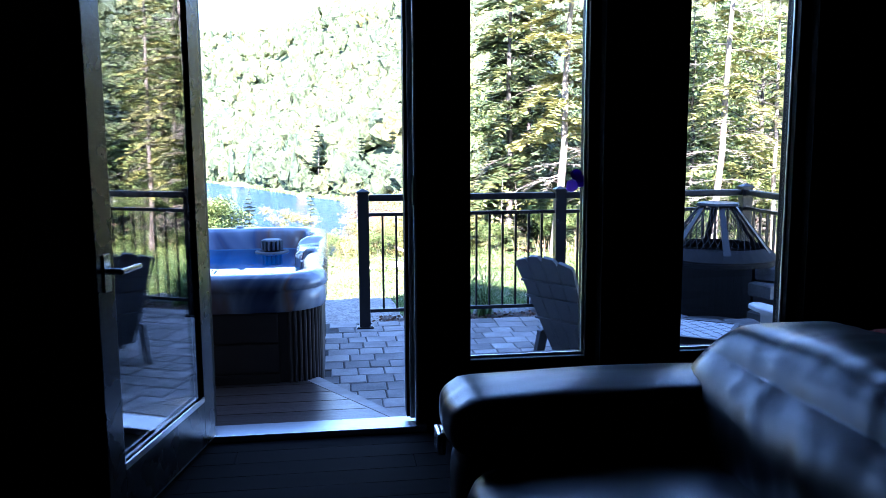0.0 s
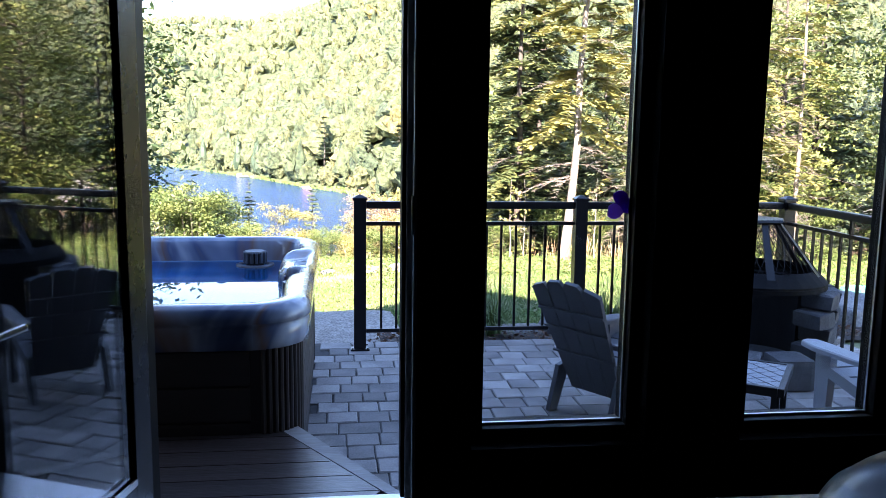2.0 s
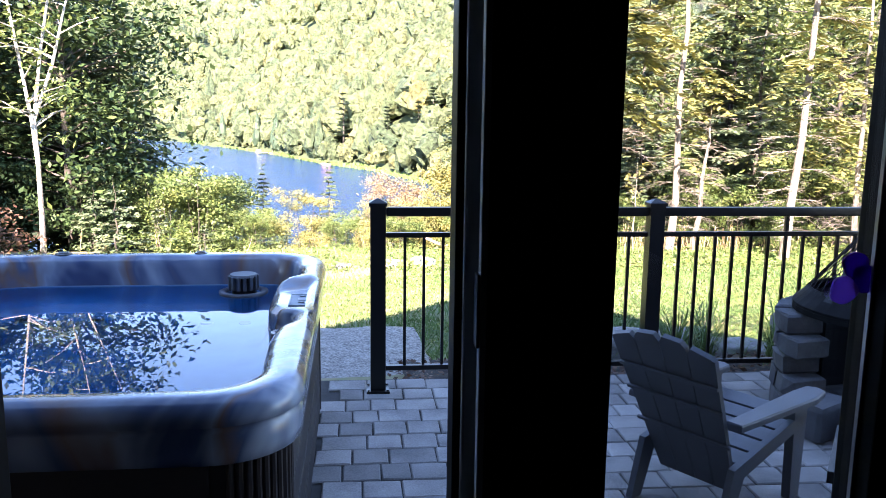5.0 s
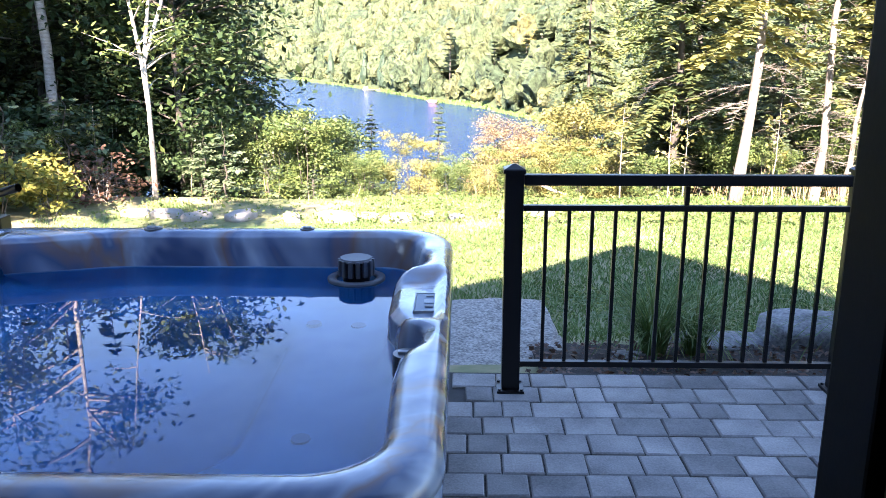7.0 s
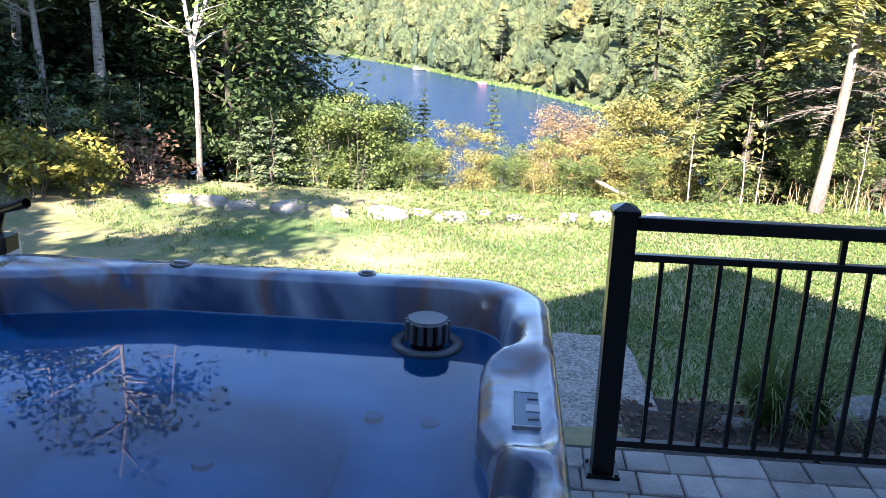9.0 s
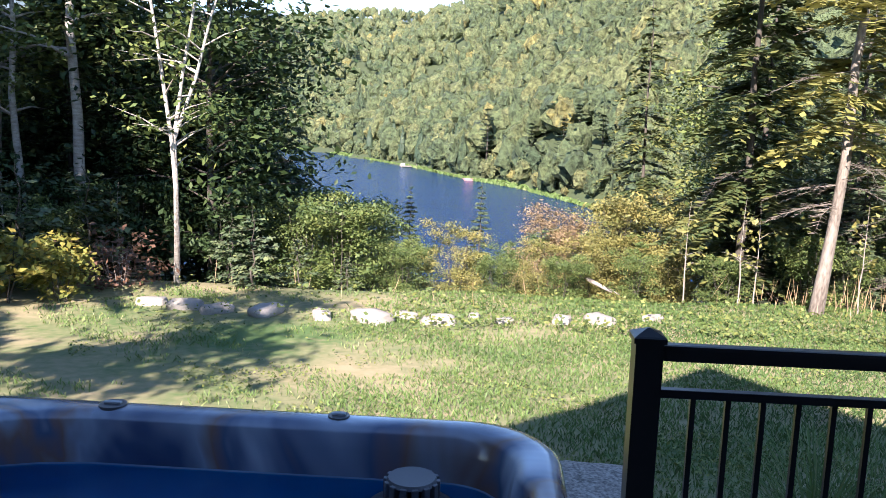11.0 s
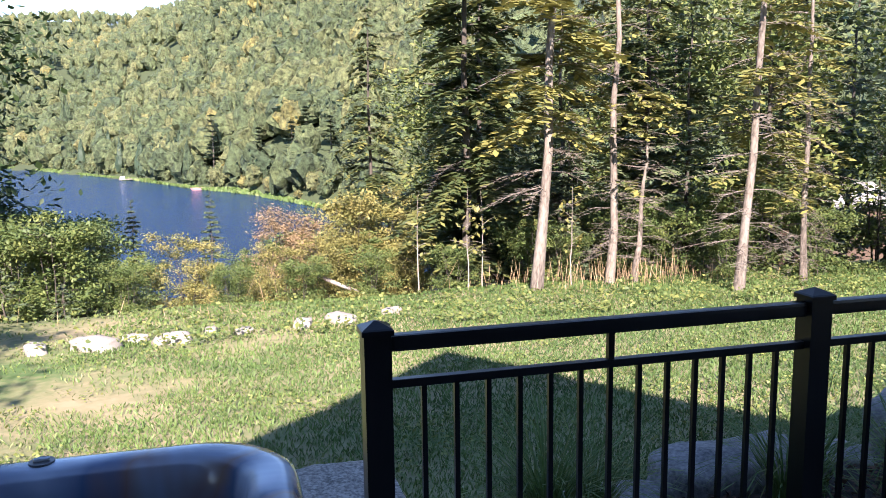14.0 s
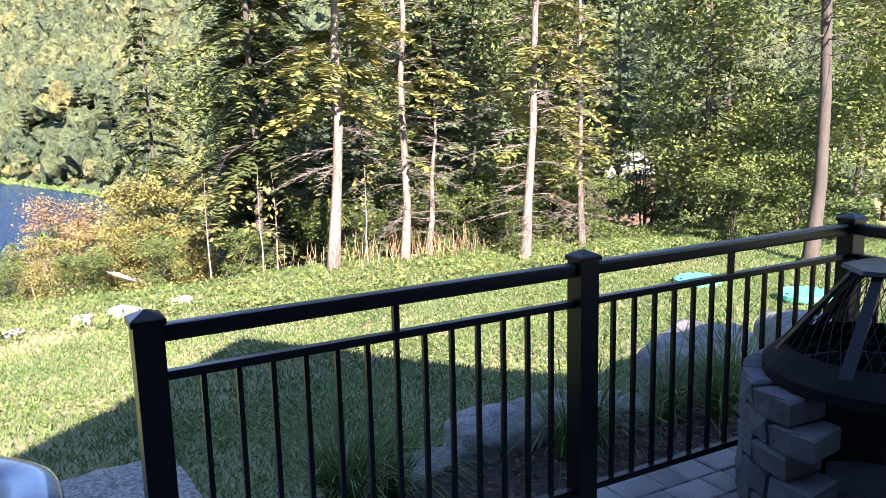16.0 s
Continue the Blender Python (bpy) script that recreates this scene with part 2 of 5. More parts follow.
def tube(V, F, pts, radii, sides=6):
    """Appends a tapered tube along pts to the lists V and F."""
    pts = [Vector(p) for p in pts]
    base = len(V)
    for k, p in enumerate(pts):
        d = (pts[min(k + 1, len(pts) - 1)] - pts[max(k - 1, 0)]).normalized()
        u = d.orthogonal().normalized()
        w = d.cross(u)
        for i in range(sides):
            a = 2 * math.pi * i / sides
            V.append(p + radii[k] * (math.cos(a) * u + math.sin(a) * w))
    for k in range(len(pts) - 1):
        for i in range(sides):
            j = (i + 1) % sides
            F.append((base + k * sides + i, base + k * sides + j, base + (k + 1) * sides + j, base + (k + 1) * sides + i))


def tubes_mesh(name, V, F):
    me = bpy.data.meshes.new(name)
    me.from_pydata([tuple(v) for v in V], [], F)
    me.polygons.foreach_set("use_smooth", [True] * len(F))
    return me


def leaves_mesh(name, c, u, v, tint):
    """Lozenge leaves: centres c, half axes u (long) and v (across), and a tint each."""
    n = len(c)
    co = np.stack([c - u, c + v + 0.15 * u, c + u, c - v + 0.15 * u], 1).reshape(-1, 3)
    me = bpy.data.meshes.new(name)
    me.vertices.add(4 * n)
    me.vertices.foreach_set("co", co.astype(np.float32).ravel())
    me.loops.add(4 * n)
    me.loops.foreach_set("vertex_index", np.arange(4 * n, dtype=np.int32))
    me.polygons.add(n)
    me.polygons.foreach_set("loop_start", np.arange(0, 4 * n, 4, dtype=np.int32))
    at = me.attributes.new("tint", "FLOAT", "FACE")
    at.data.foreach_set("value", np.clip(tint, 0, 1).astype(np.float32))
    me.update(calc_edges=True)
    return me


def rand_axes(rng, n, long, wide, flat=0.5):
    """Random leaf axes; flat near 1 keeps the leaves level."""
    u = rng.normal(size=(n, 3))
    u[:, 2] *= 1 - flat
    u /= np.linalg.norm(u, axis=1)[:, None]
    w = rng.normal(size=(n, 3))
    w[:, 2] *= 1 - flat
    v = np.cross(u, np.cross(u, w))
    v /= np.linalg.norm(v, axis=1)[:, None]
    s = rng.uniform(0.7, 1.3, (n, 1))
    return u * long * s, v * wide * s


def blobs_mesh(name, V, F, tint):
    """A joined mesh of triangles, smooth, with one tint a face."""
    me = bpy.data.meshes.new(name)
    me.vertices.add(len(V))
    me.vertices.foreach_set("co", V.astype(np.float32).ravel())
    me.loops.add(3 * len(F))
    me.loops.foreach_set("vertex_index", F.astype(np.int32).ravel())
    me.polygons.add(len(F))
    me.polygons.foreach_set("loop_start", np.arange(0, 3 * len(F), 3, dtype=np.int32))
    me.polygons.foreach_set("use_smooth", np.ones(len(F), dtype=bool))
    at_ = me.attributes.new("tint", "FLOAT", "FACE")
    at_.data.foreach_set("value", np.clip(tint, 0, 1).astype(np.float32))
    me.update(calc_edges=True)
    return me


# ---- ground ----
SHORE_X = [-400, -88, -30, -7, 6, 19, 50, 120, 500]
SHORE_Y = [470, 396, 290, 237, 214, 174, 120, 90, 60]
LAKE_Z = -15.7


def fbm(x, y, s):
    return (np.sin(x * s * 1.3 + 1.7 * np.sin(y * s * 0.9)) + np.sin(y * s * 1.7 + 1.3 * np.sin(x * s * 1.1 + 2)) + 0.5 * np.sin((x + y) * s * 3.1)) / 2.5


def ground_z(x, y):
    x, y = np.asarray(x, float), np.asarray(y, float)
    near = np.interp(y, [-500, -8, 3.55, 4.2, 5.2, 7.5, 10, 13.2, 16, 90, 110], [2, -0.07, -0.07, -0.16, -0.38, -0.66, -0.78, -0.9, -1.6, -16.2, -20])
    near = near + np.where(y > 4.5, 0.035 * fbm(x, y, 1.1), 0)
    e = y - np.interp(x, SHORE_X, SHORE_Y)
    far = -16.3 + 195 * np.tanh(np.maximum(e, -20) * 0.27 / 195) * (1 + 0.25 * np.clip(x / np.maximum(y, 50), -0.4, 0.2))
    far = far + np.clip(e / 200, 0, 1) * 9 * fbm(x, y, 0.013)
    return np.maximum(near, far)


def build_ground():
    def axis(lo, hi, core_lo, core_hi, step):
        core = np.arange(core_lo, core_hi + 1e-6, step)
        up, d = [core_hi], step
        while up[-1] < hi:
            d *= 1.14
            up.append(up[-1] + d)
        down, d = [core_lo], step
        while down[-1] > lo:
            d *= 1.14
            down.append(down[-1] - d)
        return np.concatenate([down[:0:-1], core, up[1:]])
    xs, ys = axis(-2500, 2500, -12, 18, 0.25), axis(-300, 3000, 3, 18, 0.25)
    X, Y = np.meshgrid(xs, ys)
    Z = ground_z(X, Y)
    nx, ny = len(xs), len(ys)
    me = bpy.data.meshes.new("ground")
    idx = np.arange(nx * ny).reshape(ny, nx)
    f = np.stack([idx[:-1, :-1], idx[:-1, 1:], idx[1:, 1:], idx[1:, :-1]], -1).reshape(-1, 4)
    me.from_pydata(np.stack([X, Y, Z], -1).reshape(-1, 3).tolist(), [], f.tolist())
    me.polygons.foreach_set("use_smooth", [True] * len(f))
    m = mat("lawn_soil", (0.075, 0.13, 0.032), 0.95, (0.32, 0.26, 0.15), 0.55, 9, 0.5, spread=0.14, fine_amt=0.3)
    n, l = m.node_tree.nodes, m.node_tree.links
    # beyond the lawn the soil gives way to dark forest litter
    geo, sep, mr, mx = n.new("ShaderNodeNewGeometry"), n.new("ShaderNodeSeparateXYZ"), n.new("ShaderNodeMapRange"), n.new("ShaderNodeMix")
    mx.data_type = "RGBA"
    mx.inputs[7].default_value = (0.05, 0.068, 0.026, 1)
    mr.inputs[1].default_value, mr.inputs[2].default_value = 12.6, 14.5
    l.new(geo.outputs["Position"], sep.inputs[0])
    l.new(sep.outputs["Y"], mr.inputs[0])
    l.new(mr.outputs[0], mx.inputs[0])
    bsdf = n["Principled BSDF"]
    l.new(bsdf.inputs["Base Color"].links[0].from_socket, mx.inputs[6])
    l.new(mx.outputs[2], bsdf.inputs["Base Color"])
    return tagged(link("ground", me, m), "sloping lawn soil with dry sandy patches", "ground", kind="structure")


build_ground()
lake_bm = bmesh.new()
bmesh.ops.create_grid(lake_bm, x_segments=1, y_segments=1, size=1, matrix=Matrix.Translation((-150, 290, LAKE_Z)) @ Matrix.Diagonal((450, 230, 1, 1)))
M_LAKE = bpy.data.materials.new("lake_water")
M_LAKE.use_nodes = True
_n, _l = M_LAKE.node_tree.nodes, M_LAKE.node_tree.links
_b = _n["Principled BSDF"]
# base blue stands for the upper sky that the ripples would mirror
_b.inputs["Base Color"].default_value = (0.006, 0.028, 0.10, 1)
_b.inputs["Roughness"].default_value, _b.inputs["Specular IOR Level"].default_value = 0.14, 0.3
_t, _no, _bp = _n.new("ShaderNodeTexCoord"), _n.new("ShaderNodeTexNoise"), _n.new("ShaderNodeBump")
_no.inputs["Scale"].default_value = 1.2
_bp.inputs["Strength"].default_value, _bp.inputs["Distance"].default_value = 0.45, 0.4
_mp = _n.new("ShaderNodeMapping")
_mp.inputs["Scale"].default_value = (450, 230, 1)
_l.new(_t.outputs["Object"], _mp.inputs[0])
_l.new(_mp.outputs[0], _no.inputs[0])
_l.new(_no.outputs[0], _bp.inputs["Height"])
_l.new(_bp.outputs[0], _b.inputs["Normal"])
tagged(part("lake", lake_bm, M_LAKE), "deep blue rippled lake below the lawn", "lake", kind="structure")


def build_backdrop():
    """Far ridges, with the blue of haze put into their colour."""
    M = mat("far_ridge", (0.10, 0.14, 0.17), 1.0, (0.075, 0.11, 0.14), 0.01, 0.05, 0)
    a = np.radians(np.linspace(-70, 70, 160))
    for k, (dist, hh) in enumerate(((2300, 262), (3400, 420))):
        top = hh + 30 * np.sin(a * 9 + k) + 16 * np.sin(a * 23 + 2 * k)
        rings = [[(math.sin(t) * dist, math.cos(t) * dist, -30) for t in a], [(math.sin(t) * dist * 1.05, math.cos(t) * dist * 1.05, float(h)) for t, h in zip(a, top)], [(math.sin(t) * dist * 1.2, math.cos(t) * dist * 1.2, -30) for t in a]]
        tagged(part("backdrop", loft(rings, close=False), M, smooth=True), "far forested ridge in painted haze blue", "ridge", kind="structure")


build_backdrop()


# ---- house ----
FLOOR_Z = 0.36
TOP_Z = 2.46
WIN_TOP = 2.86
DOOR = (0.02, 0.93)
WINDOWS = ((1.075, 1.665), (2.0, 2.58))
GABLE_X, GABLE_Z, GABLE_SLOPE, EAVE_Z, OVERHANG = 0.96, 5.18, 0.9, 2.98, 0.6


def wall_front():
    bm = bmesh.new()
    y0, y1 = -0.12, 0.06
    cuts = [-4.0, *DOOR, *WINDOWS[0], *WINDOWS[1], 5.2]
    for a, b in zip(cuts[::2], cuts[1::2]):
        box(bm, (a, y0, -0.1), (b, y1, WIN_TOP))
    for a, b in WINDOWS:
        box(bm, (a, y0, -0.1), (b, y1, 0.59))
    box(bm, (DOOR[0], y0, -0.1), (DOOR[1], y1, 0.33))
    box(bm, (DOOR[0], y0, TOP_Z), (DOOR[1], y1, WIN_TOP))
    box(bm, (-4.0, y0, WIN_TOP), (5.2, y1, 2.95))
    s = (GABLE_Z - 0.12 - 2.95) / GABLE_SLOPE
    vs = [bm.verts.new((GABLE_X + dx, y, z)) for y in (y0, y1) for dx, z in ((-s, 2.95), (s, 2.95), (0, GABLE_Z - 0.12))]
    for f in ((0, 2, 1), (3, 4, 5), (0, 1, 4, 3), (1, 2, 5, 4), (2, 0, 3, 5)):
        bm.faces.new([vs[i] for i in f])
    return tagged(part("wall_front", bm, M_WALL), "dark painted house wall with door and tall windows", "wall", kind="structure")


wall_front()
tagged(part("siding", boxes(((-4.0, 0.062, -0.1), (DOOR[0], 0.085, 2.95)), ((DOOR[1], 0.062, -0.1), (WINDOWS[0][0], 0.085, 2.95)), ((WINDOWS[0][1], 0.062, -0.1), (WINDOWS[1][0], 0.085, 2.95)), ((WINDOWS[1][1], 0.062, -0.1), (5.2, 0.085, 2.95)), ((WINDOWS[0][0], 0.062, -0.1), (WINDOWS[0][1], 0.085, 0.59)), ((WINDOWS[1][0], 0.062, -0.1), (WINDOWS[1][1], 0.085, 0.59))), M_SIDING), "dark brown wood siding outside the house", "siding", kind="structure")
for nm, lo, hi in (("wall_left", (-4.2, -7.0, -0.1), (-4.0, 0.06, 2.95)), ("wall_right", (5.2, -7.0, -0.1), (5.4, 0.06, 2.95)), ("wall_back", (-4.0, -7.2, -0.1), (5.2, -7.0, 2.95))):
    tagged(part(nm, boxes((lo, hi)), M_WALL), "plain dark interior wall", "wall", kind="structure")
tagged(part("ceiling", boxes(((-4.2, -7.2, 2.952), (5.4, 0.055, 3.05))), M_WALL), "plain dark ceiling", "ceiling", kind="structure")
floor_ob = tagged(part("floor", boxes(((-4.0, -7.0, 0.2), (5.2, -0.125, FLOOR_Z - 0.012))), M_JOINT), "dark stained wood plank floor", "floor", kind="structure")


def roof():
    """Main roof with eaves along the wall, and a gable over the door."""
    bm = bmesh.new()
    def slab(quad, th=0.14):
        top = [bm.verts.new(p) for p in quad]
        bot = [bm.verts.new((p[0], p[1], p[2] - th)) for p in quad]
        bm.faces.new(top)
        bm.faces.new(bot[::-1])
        for i in range(4):
            j = (i + 1) % 4
            bm.faces.new((top[i], bot[i], bot[j], top[j]))
    rise = 0.42
    slab([(-4.8, OVERHANG, EAVE_Z), (6.0, OVERHANG, EAVE_Z), (6.0, -3.5, EAVE_Z + 4.1 * rise), (-4.8, -3.5, EAVE_Z + 4.1 * rise)])
    slab([(-4.8, -3.51, EAVE_Z + 4.1 * rise), (6.0, -3.51, EAVE_Z + 4.1 * rise), (6.0, -7.8, EAVE_Z), (-4.8, -7.8, EAVE_Z)])
    s = (GABLE_Z - EAVE_Z - 0.02) / GABLE_SLOPE
    slab([(GABLE_X - s, OVERHANG + 0.01, EAVE_Z + 0.02), (GABLE_X, OVERHANG + 0.01, GABLE_Z), (GABLE_X, -4.4, GABLE_Z), (GABLE_X - s, -4.4, EAVE_Z + 0.02)])
    slab([(GABLE_X, OVERHANG + 0.01, GABLE_Z), (GABLE_X + s, OVERHANG + 0.01, EAVE_Z + 0.02), (GABLE_X + s, -4.4, EAVE_Z + 0.02), (GABLE_X, -4.4, GABLE_Z)])
    bmesh.ops.recalc_face_normals(bm, faces=bm.faces)
    tagged(part("roof", bm, M_ROOF), "shingled roof with a gable over the door", "roof", kind="structure")


roof()


def window(i, x0, x1):
    w = thing("window_%d" % i, pose(0, 0, 0), "tall fixed window in a dark frame", "window", kind="structure")
    z0, z1, t = 0.592, WIN_TOP - 0.002, 0.045
    x0, x1 = x0 + 0.002, x1 - 0.002
    part("window_frame", boxes(((x0, -0.06, z0), (x0 + t, 0.05, z1)), ((x1 - t, -0.06, z0), (x1, 0.05, z1)), ((x0 + t, -0.06, z0), (x1 - t, 0.05, z0 + t)), ((x0 + t, -0.06, z1 - t), (x1 - t, 0.05, z1)), bevel=0.004), M_FRAME, w)
    part("glazing_bead", boxes(((x0 + t, -0.018, z0 + t), (x1 - t, -0.008, z0 + t + 0.008)), ((x1 - t - 0.006, -0.018, z0 + t + 0.008), (x1 - t, -0.008, z1 - t))), M_ALU, w, "thin bright aluminium glazing bead")
    pane = part("pane", boxes(((x0 + t, -0.003, z0 + t), (x1 - t, 0.003, z1 - t))), M_GLASS, w, "clear glass pane")
    pane.visible_shadow = False
    return w


for i, (a, b) in enumerate(WINDOWS):
    window(i + 1, a, b)


def doorway():
    d = thing("door_frame", pose(0, 0, 0), "dark door frame with an aluminium threshold", "door frame", kind="structure")
    x0, x1 = DOOR[0] + 0.002, DOOR[1] - 0.002
    part("jamb", boxes(((x0, -0.115, 0.39), (x0 + 0.035, 0.055, TOP_Z)), bevel=0.003), M_FRAME, d)
    part("jamb", boxes(((x1 - 0.035, -0.115, 0.39), (x1, 0.055, TOP_Z)), bevel=0.003), M_FRAME, d)
    part("weather_strip", boxes(((0.866, -0.040, 0.39), (0.8925, -0.021, TOP_Z - 0.05)), bevel=0.003), M_STRIP, d, "thin pale weather strip")
    part("edge_strip", boxes(((0.8815, -0.124, 0.39), (0.8925, -0.098, TOP_Z - 0.05)), bevel=0.002), M_STRIP, d, "pale vinyl edge strip")
    part("strike_plate", boxes(((0.876, -0.127, 1.30), (0.881, -0.095, 1.42)), bevel=0.002), M_METAL, d)
    part("door_stop", boxes(((0.853, -0.020, 0.39), (0.8925, 0.057, TOP_Z)), bevel=0.004), M_FRAME, d)
    part("casing", boxes(((0.926, 0.087, 0.0), (1.06, 0.19, TOP_Z + 0.1)), bevel=0.004), M_FRAME, d)
    part("casing", boxes(((-0.14, 0.087, 0.36), (0.02, 0.19, TOP_Z + 0.1)), bevel=0.004), M_FRAME, d)
    part("head", boxes(((x0 + 0.036, -0.115, TOP_Z - 0.04), (x1 - 0.036, 0.055, TOP_Z))), M_FRAME, d)
    part("threshold", boxes(((x0, -0.13, 0.335), (x1, -0.07, 0.386)), ((x0, -0.068, 0.335), (x1, -0.03, 0.376)), ((x0, -0.028, 0.335), (x1, 0.02, 0.368)), ((x0, 0.022, 0.335), (x1, 0.09, 0.355)), bevel=0.004), M_ALU, d, "ribbed aluminium threshold")
    return d


doorway()


def door_leaf():
    """The open leaf, in its own frame: hinge at the origin, running along +x."""
    d = thing("door_1", pose(0.055, -0.125, 0, 0, 0, 257.5), "dark glazed door standing open into the room", "door", kind="structure")
    z0, z1, W, s = 0.395, TOP_Z - 0.05, 0.86, 0.105
    part("stile", boxes(((0, -0.022, z0), (s, 0.022, z1)), bevel=0.004), M_DOOR, d)
    part("stile", boxes(((W - s, -0.022, z0), (W, 0.022, z1)), bevel=0.004), M_DOOR, d)
    part("bottom_rail", boxes(((s, -0.022, z0), (W - s, 0.022, z0 + 0.17)), bevel=0.004), M_DOOR, d)
    part("top_rail", boxes(((s, -0.022, z1 - 0.13), (W - s, 0.022, z1)), bevel=0.004), M_DOOR, d)
    for y in (-0.024, 0.016):
        part("glazing_bead", boxes(((s, y, z0 + 0.17), (W - s, y + 0.008, z0 + 0.19)), ((s, y, z1 - 0.15), (W - s, y + 0.008, z1 - 0.13))), M_ALU, d, "bright glazing bead")
    part("door_sweep", boxes(((0, -0.020, z0 - 0.008), (W, 0.020, z0 - 0.001))), M_ALU, d, "aluminium door sweep")
    p = part("pane", boxes(((s, -0.010, z0 + 0.17), (W - s, -0.006, z1 - 0.13)), ((s, 0.006, z0 + 0.17), (W - s, 0.010, z1 - 0.13))), M_GLASS, d, "double glass pane")
    p.visible_shadow = False
    for sgn in (-1, 1):
        bm = boxes(((W - 0.075, sgn * 0.024 - 0.004, 1.13), (W - 0.035, sgn * 0.024 + 0.004, 1.24)), bevel=0.003)
        cyl(bm, (0, 0, 0), 0.010, 0.010, 0.05, 12, Matrix.Translation((W - 0.055, sgn * 0.024, 1.19)) @ pose(0, 0, 0, -90 * sgn))
        box(bm, (W - 0.17, sgn * 0.072 - 0.008, 1.182), (W - 0.045, sgn * 0.072 + 0.008, 1.198), 0.006)
        part("door_handle", bm, M_CHROME, d, "brushed nickel lever handle")
    return d


door_leaf()


def flower_decal():
    """Purple flower stuck on the glass of the first window."""
    d = thing("window_decal", pose(1.57, -0.02, 1.38, 0, 0, 0), "purple three-petal flower decal on the window glass", "decal")
    M = leaf_mat("purple_petal", [(0.0, (0.14, 0.04, 0.42)), (0.5, (0.2, 0.07, 0.5))], through_light=0.75, noise_scale=30)
    M2 = leaf_mat("lilac_petal", [(0.0, (0.4, 0.25, 0.7)), (0.5, (0.3, 0.15, 0.6))], through_light=0.75, noise_scale=30)
    for k, (dx, dz, r, mm) in enumerate(((0.012, 0.028, 0.024, M), (0.034, 0.002, 0.026, M), (-0.006, -0.018, 0.026, M2))):
        ring = [(dx + r * math.cos(a) * (1 + 0.12 * math.sin(3 * a + k)), 0.008, dz + r * math.sin(a)) for a in np.linspace(0, 2 * math.pi, 18, endpoint=False)]
        part("petal", loft([ring, [(x, 0.014, z) for x, _, z in ring]], caps=(True, True)), mm, d)


flower_decal()


# ---- patio, deck and railing ----
def deck():
    d = thing("deck_step", pose(0, 0, 0), "weathered brown wooden deck step before the hot tub", "deck")
    z1, th = 0.30, 0.032
    def board(pts, material, label=""):
        part("board", loft([[(x, y, z1 - th) for x, y in pts], [(x, y, z1 - 0.003) for x, y in pts], [(x * 0.998 + 0.001, y * 0.998 + 0.001, z1) for x, y in pts]], caps=(True, True)), material, d, label)
    y = 0.10
    while y < 0.94:
        y2 = min(y + 0.138, 0.945)
        edge = lambda v: 0.70 - (v - 0.40) * 0.62 if v > 0.1 else 0.72
        board([(-2.2, y), (edge(y), y), (edge(y2), y2), (-2.2, y2)], M_DECK)
        y = y2 + 0.006
    board([(0.36, 0.96), (0.445, 0.985), (0.93, 0.12), (0.895, 0.095)], M_DECKPALE, "worn grey diagonal edge board")
    part("fascia", loft([[(x, y, zz) for zz in (0.0, z1 - th - 0.002)] for x, y in ((-2.2, 0.93), (0.44, 0.96), (0.90, 0.13))], close=False), M_DECK, d)
    for x in (-2.2, -0.6, 0.3):
        part("joist", boxes(((x, 0.12, 0.0), (x + 0.06, 0.9, z1 - th - 0.003))), M_DECK, d)
    return d


deck()


def railing():
    P = [(0.815, 3.32), (2.463, 3.32), (4.117, 3.32), (4.117, 1.68), (4.117, 0.20)]
    r = thing("railing", pose(0, 0, 0), "black aluminium railing with square balusters round the patio", "railing")
    def cap_mesh():
        bm = loft([[(sx * w, sy * w, z) for sx, sy in ((-1, -1), (1, -1), (1, 1), (-1, 1))] for w, z in ((0.052, 1.11), (0.052, 1.127), (0.046, 1.132), (0.004, 1.152))], caps=(True, True))
        return bm
    def square(w, z0, z1):
        return loft([[(sx * (w - i), sy * (w - i), z) for sx, sy in ((-1, -1), (1, -1), (1, 1), (-1, 1))] for i, z in ((0, z0), (0, z1))], caps=(True, True))
    for x, y in P:
        p = part("post", square(0.044, 0.0, 1.112), M_METAL, r)
        p.location = (x, y, 0)
        part("post_cap", cap_mesh(), M_METAL, p)
        bm = square(0.068, 0.001, 0.016)
        for sx in (-1, 1):
            for sy in (-1, 1):
                cyl(bm, (sx * 0.055, sy * 0.055, 0.016), 0.008, 0.008, 0.008, 6)
        part("base_plate", bm, M_METAL, p)
    shared = None
    for (xa, ya), (xb, yb) in zip(P, P[1:]):
        a, b = Vector((xa, ya, 0)), Vector((xb, yb, 0))
        L, ang = (b - a).length - 0.09, math.degrees(math.atan2(yb - ya, xb - xa))
        m = Matrix.Translation(a + (b - a).normalized() * 0.045) @ pose(0, 0, 0, 0, 0, ang)
        for nm, z0, z1, hw, bev in (("top_rail", 1.048, 1.102, 0.026, 0.012), ("middle_rail", 0.925, 0.953, 0.017, 0.003), ("bottom_rail", 0.128, 0.156, 0.017, 0.003)):
            o = part(nm, boxes(((0.001, -hw, z0), (L - 0.001, hw, z1)), bevel=bev), M_METAL, r)
            o.matrix_basis = m
        n = round(L / 0.108)
        for k in range(1, n):
            x = L * k / n
            tall = k == n // 2
            if shared is None:
                shared = bpy.data.meshes.new("baluster")
                bm = square(0.0085, 0.157, 0.924)
                bm.to_mesh(shared)
                bm.free()
                shared.materials.append(M_METAL)
            o = new("baluster", shared)
            o.parent = r
            o.matrix_basis = m @ Matrix.Translation((x, 0, 0))
            if tall:
                o = part("stub_post", square(0.011, 0.954, 1.047), M_METAL, r)
